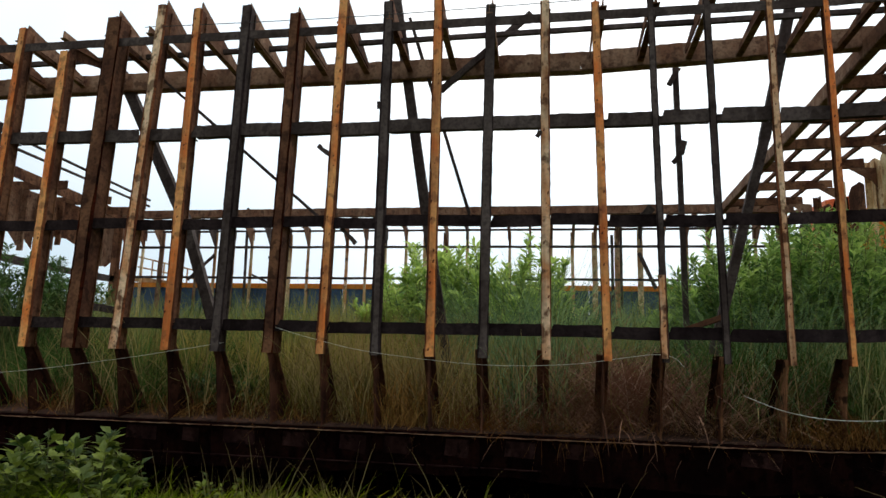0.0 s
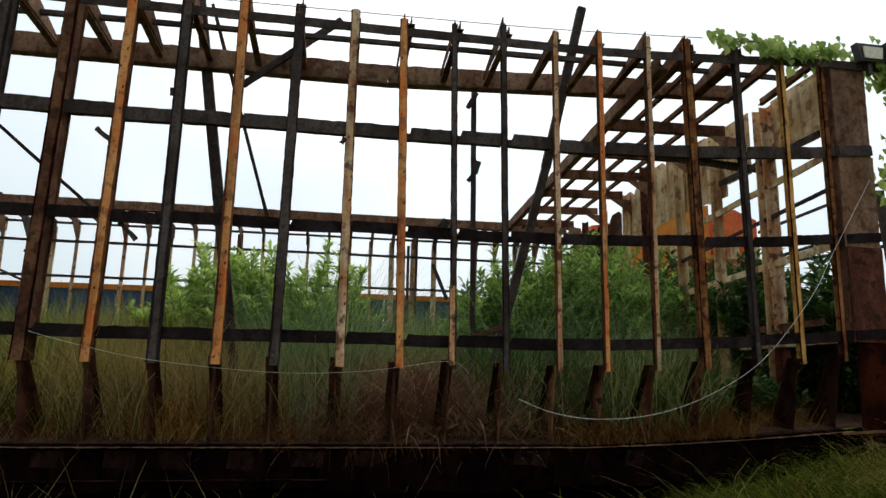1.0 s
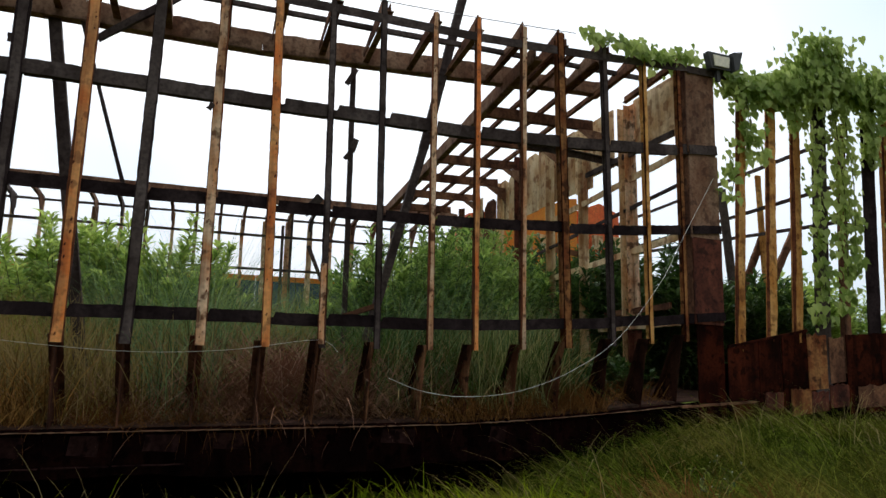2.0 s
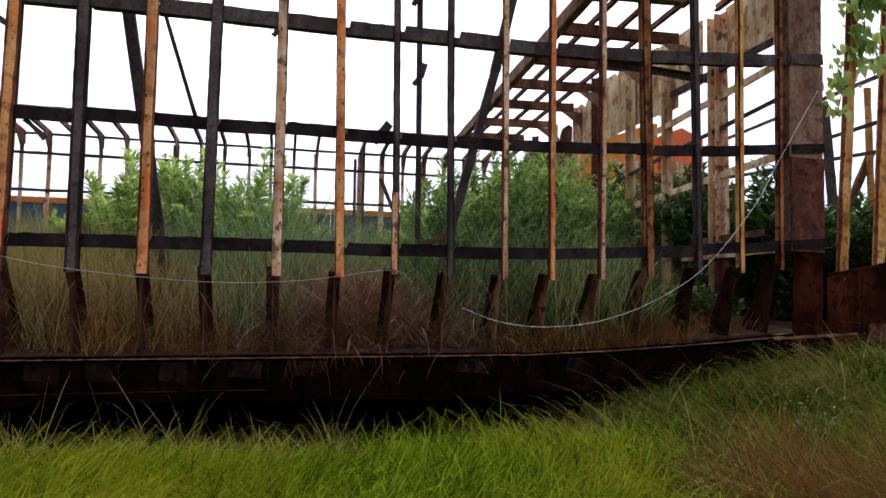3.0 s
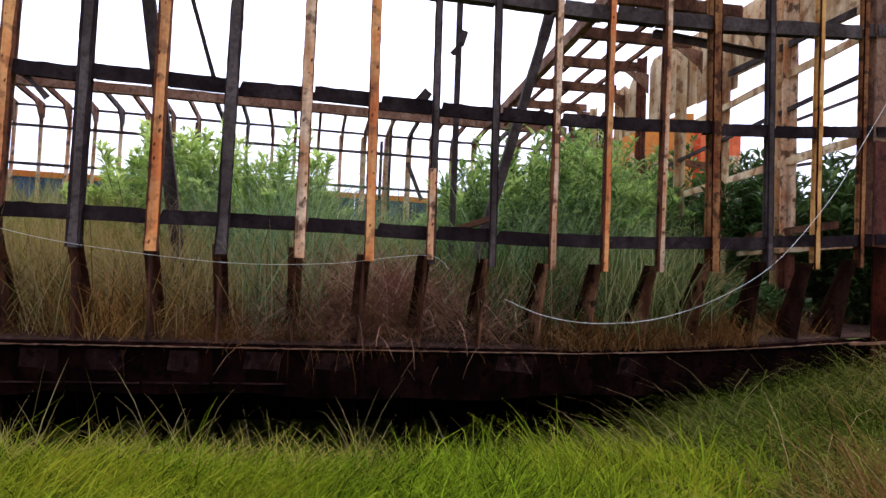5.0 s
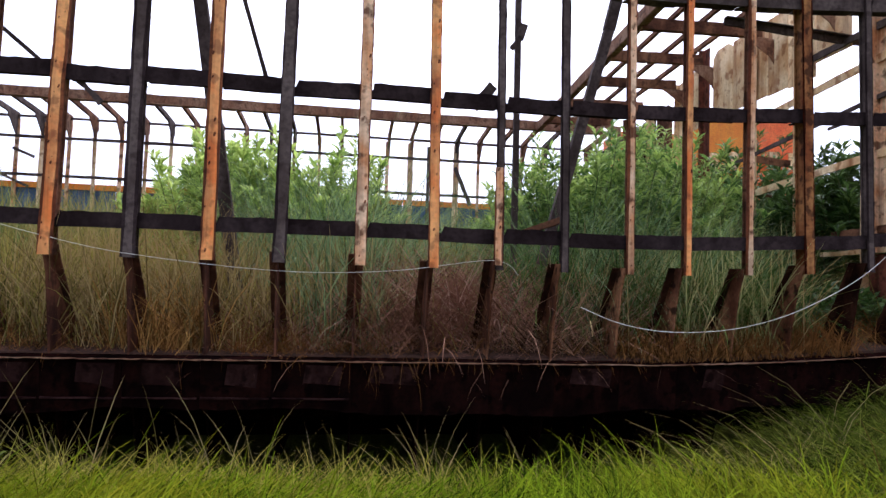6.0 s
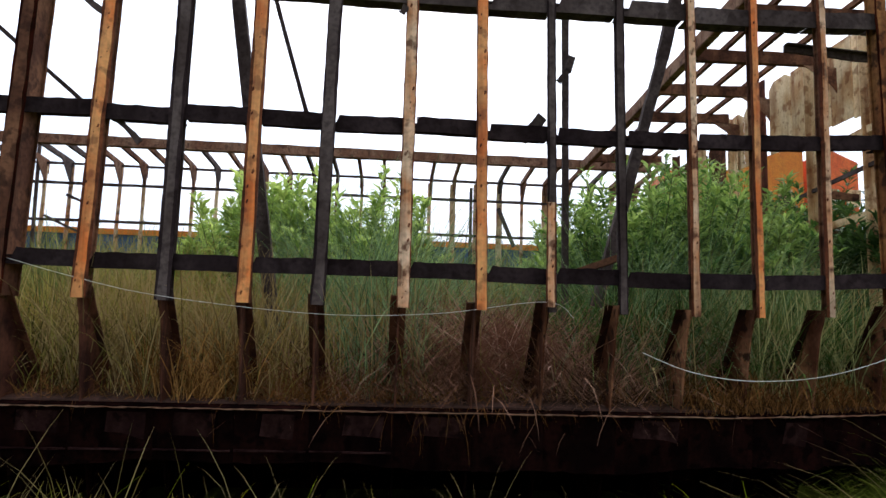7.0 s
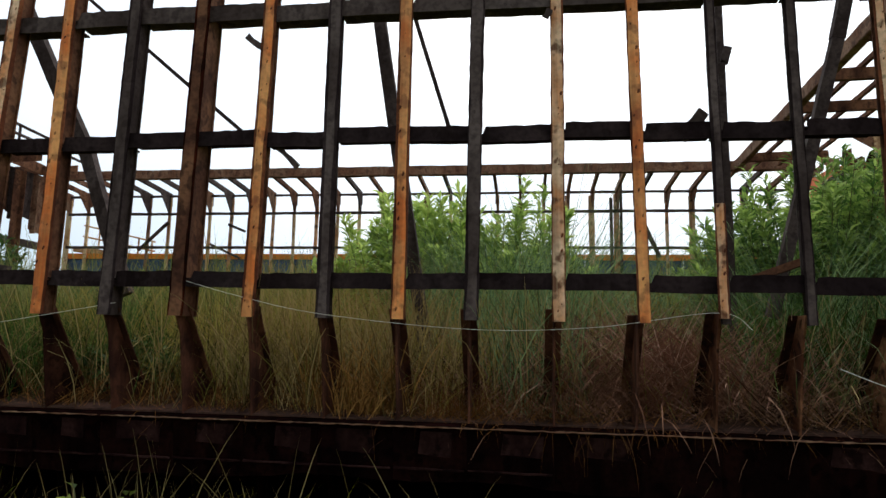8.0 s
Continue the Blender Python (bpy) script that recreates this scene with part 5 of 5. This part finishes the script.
def flowering_weed():
    ob = thing("weed", "spindly weed with tiny white flowers on the mound", "weed")
    bm = B()
    at, out, bloom, face = [], [], [], []
    for _ in range(9):
        x, y = rng.normal(3.95, 0.22), rng.normal(4.45, 0.22)
        g, h = float(ground_z(x, y)), rng.uniform(0.28, 0.5)
        lean = rng.normal(0, 0.10, 2)
        tip = np.array([x + lean[0], y + lean[1], g + h])
        tube(bm, [(x, y, g - 0.03), (x + lean[0] * 0.4, y + lean[1] * 0.4, g + h * 0.6), tuple(tip)], 0.003, 4, 0.0015)
        for u in rng.uniform(0.3, 1.0, 7):
            at.append(np.array([x + lean[0] * u * u, y + lean[1] * u * u, g + h * u]))
            out.append(rng.normal(0, 1, 3) * np.array([1, 1, 0.4]))
        c = tip + rng.normal(0, 0.02, 3)
        for k in range(5):
            bloom.append(c)
            face.append(np.array([math.cos(k * 1.257), -0.5, math.sin(k * 1.257)]))
    tagged(part("stem", bm, MAT_STEM, ob), kind="stuff")
    leaves_mesh("foliage", np.array(at), np.array(out), rng.uniform(0.03, 0.06, len(at)), 0.4, MAT_LEAF_MID, ob)
    leaves_mesh("blossom", np.array(bloom), np.array(face), rng.uniform(0.006, 0.010, len(bloom)), 0.7, MAT_PETAL, ob)


flowering_weed()


def vine():
    ob = thing("vine", "light green creeping vine over the bow frames", "vine")
    at, out = [], []
    bm = B()

    def spread(p, n, s):
        for _ in range(n):
            q = np.array(p) + rng.normal(0, 1, 3) * np.array(s)
            at.append(q)
            d = rng.normal(0, 1, 3)
            out.append(np.array([d[0] * 0.45, -abs(d[1]) * 0.35, d[2] * 0.25 - 1.0]))

    runner = [(4.6, 7.05, 5.74), (5.2, 7.0, 5.68), (5.7, 7.05, 5.60), (6.2, 7.1, 5.74), (6.9, 7.25, 5.72), (7.4, 7.05, 5.42), (8.0, 7.0, 5.55), (8.8, 7.0, 5.9), (9.6, 7.0, 5.6), (10.6, 7.0, 5.7)]
    tube(bm, sagging(runner, 6), 0.009, 4)
    for p in sagging(runner, 14):
        spread(p, 4 if p.x < 6.2 else (3 if p.x < 6.95 else 22), (0.07, 0.06, 0.07) if p.x < 6.95 else (0.15, 0.10, 0.13))
    for x, z0, z1, n in ((7.22, 5.3, 4.45, 10), (6.86, 4.3, 3.75, 5), (8.1, 5.5, 4.9, 14), (8.50, 6.0, 2.0, 46), (8.98, 5.7, 2.3, 40), (9.2, 5.5, 2.8, 40), (9.75, 5.7, 4.6, 40), (10.4, 5.8, 3.2, 60)):
        tube(bm, [(x, 7.0, z0), (x + 0.05, 6.97, (z0 + z1) / 2), (x, 7.0, z1)], 0.008, 4)
        for z in np.linspace(z0, z1, n):
            spread((x, 7.02, z), 6, (0.09, 0.06, 0.05))
    for x, z, s, n in ((8.72, 6.08, 0.22, 420), (8.85, 5.7, 0.28, 300), (9.72, 5.82, 0.20, 300), (7.9, 5.52, 0.16, 70), (8.35, 5.5, 0.22, 130), (7.25, 4.62, 0.09, 26), (7.45, 4.40, 0.07, 14), (6.84, 4.05, 0.06, 10)):
        spread((x, 7.0, z), int(n * 1.5), (s, 0.18, s * 0.8))
    tagged(part("stem", bm, MAT_STEM, ob), kind="stuff")
    n = len(at)
    leaves_mesh("foliage", np.array(at), np.array(out), 0.115 * rng.uniform(0.5, 1.35, n), 1.0, MAT_VINE, ob, 0.12, True, (0.0, -1.0, 0.25))


vine()


def hull_foot():
    """Drying grass, thin stalks and weeds where the lawn meets the hull, and straw trailing over the plate's edge."""
    x, y = clustered(6500, -5.2, 2.2, 5.0, 6.35, 420, 0.10)
    keep = rng.uniform(0, 1, len(x)) < (0.25 + 0.75 * smooth01((y - 5.2) / 0.7)) * (1 - 0.6 * smooth01((x - 0.2) / 1.2))
    x, y = x[keep], y[keep]
    n = len(x)
    base = on_ground(x, y)
    base[:, 2] += rng.uniform(0, 0.10, n)
    blades("lawn_grass", base, rng.uniform(0.2, 0.5, n), rng.uniform(0.003, 0.006, n), rng.uniform(0.3, 1.6, n), MAT_DRY, "drying yellow grass at the lawn's edge by the hull", lean_dir=rng.choice([2.9, 0.5], n, p=[0.65, 0.35]) + rng.normal(0, 0.5, n), rise=np.radians(rng.uniform(35, 82, n)))
    x, y = clustered(330, -4.2, 1.0, 6.0, 6.85, 26, 0.13)
    n = len(x)
    blades("tall_grass", on_ground(x, y), rng.uniform(0.4, 0.95, n), rng.uniform(0.0025, 0.0045, n), rng.uniform(0.2, 1.5, n), MAT_STALK, "thin bleached stalks at the hull's foot", lean_dir=rng.choice([2.9, 0.4], n, p=[0.7, 0.3]) + rng.normal(0, 0.5, n))
    x, y = rng.normal(-2.45, 0.05, 16), rng.normal(6.45, 0.05, 16)
    blades("tall_grass", on_ground(x, y), rng.uniform(0.6, 1.0, 16), rng.uniform(0.004, 0.007, 16), rng.uniform(0.5, 1.3, 16), MAT_STALK, "thin bleached stalks at the hull's foot", lean_dir=3.0, stray=0.3)
    x = np.concatenate([rng.normal(0.30, 0.22, 20), rng.normal(1.25, 0.16, 16), rng.normal(1.9, 0.25, 9), rng.uniform(-3.2, 0.0, 7)])
    n = len(x)
    base = np.stack([x, np.full(n, 7.13), SILL_Z + 0.025 + sheer(0) + rng.uniform(0, 0.02, n)], 1)
    blades("straw", base, np.where(x < 0.8, rng.uniform(0.12, 0.5, n), rng.uniform(0.08, 0.24, n)), rng.uniform(0.0016, 0.003, n), rng.uniform(0.1, 0.6, n), MAT_DEAD, "fine dead straw trailing over the plate's edge", lean_dir=-1.57, rise=np.radians(rng.uniform(-70, -25, n)), stray=0.9)


hull_foot()
shrub("small green weed at the hull's foot", (-3.15, 6.38), (0.16, 0.12), 9, 0.42, 0.075, MAT_LEAF_MID, 16, 0.2, 0.6)

# ---- neighbouring deckhouse behind the bow ----
house = thing("deckhouse", "orange-painted deckhouse of another boat behind the wreck", "boat")
bm = B()
slab(bm, [(12.9, 27.5, -0.2), (16.3, 27.5, -0.2), (16.3, 27.5, 8.95), (15.9, 27.5, 8.9), (12.9, 27.5, 7.75)], (0, 1, 0), 3.0)
part("cabin_wall", bm, MAT_ORANGE_PAINT, house)
bm = B()
slab(bm, [(16.8, 27.7, -0.2), (18.8, 27.7, -0.2), (18.8, 27.7, 8.45), (17.7, 27.7, 8.9), (16.8, 27.7, 8.55)], (0, 1, 0), 3.0)
part("wheelhouse_wall", bm, MAT_RED_PAINT, house, "vermilion wheelhouse wall")
bm = B()
slab(bm, [(11.2, 28.2, -0.2), (12.4, 28.2, -0.2), (12.4, 28.2, 8.2), (11.2, 28.2, 8.0)], (0, 1, 0), 2.0)
part("locker_wall", bm, MAT_RED_PAINT, house)
bm = B()
slab(bm, [(11.0, 30.2, -0.2), (20.0, 30.2, -0.2), (20.0, 30.2, 6.6), (11.0, 30.2, 6.6)], (0, 1, 0), 1.0)
part("deckhouse_back", bm, MAT_CREAM, house)
for x, z in ((13.6, 6.6), (14.6, 6.7), (15.5, 6.8), (17.4, 6.9), (18.4, 6.9)):
    bm = B()
    slab(bm, [(x - 0.3, 25.98, z - 0.35), (x + 0.3, 25.98, z - 0.35), (x + 0.3, 25.98, z + 0.35), (x - 0.3, 25.98, z + 0.35)], (0, 1, 0), 0.06)
    part("window_frame", bm, MAT_CREAM, house)
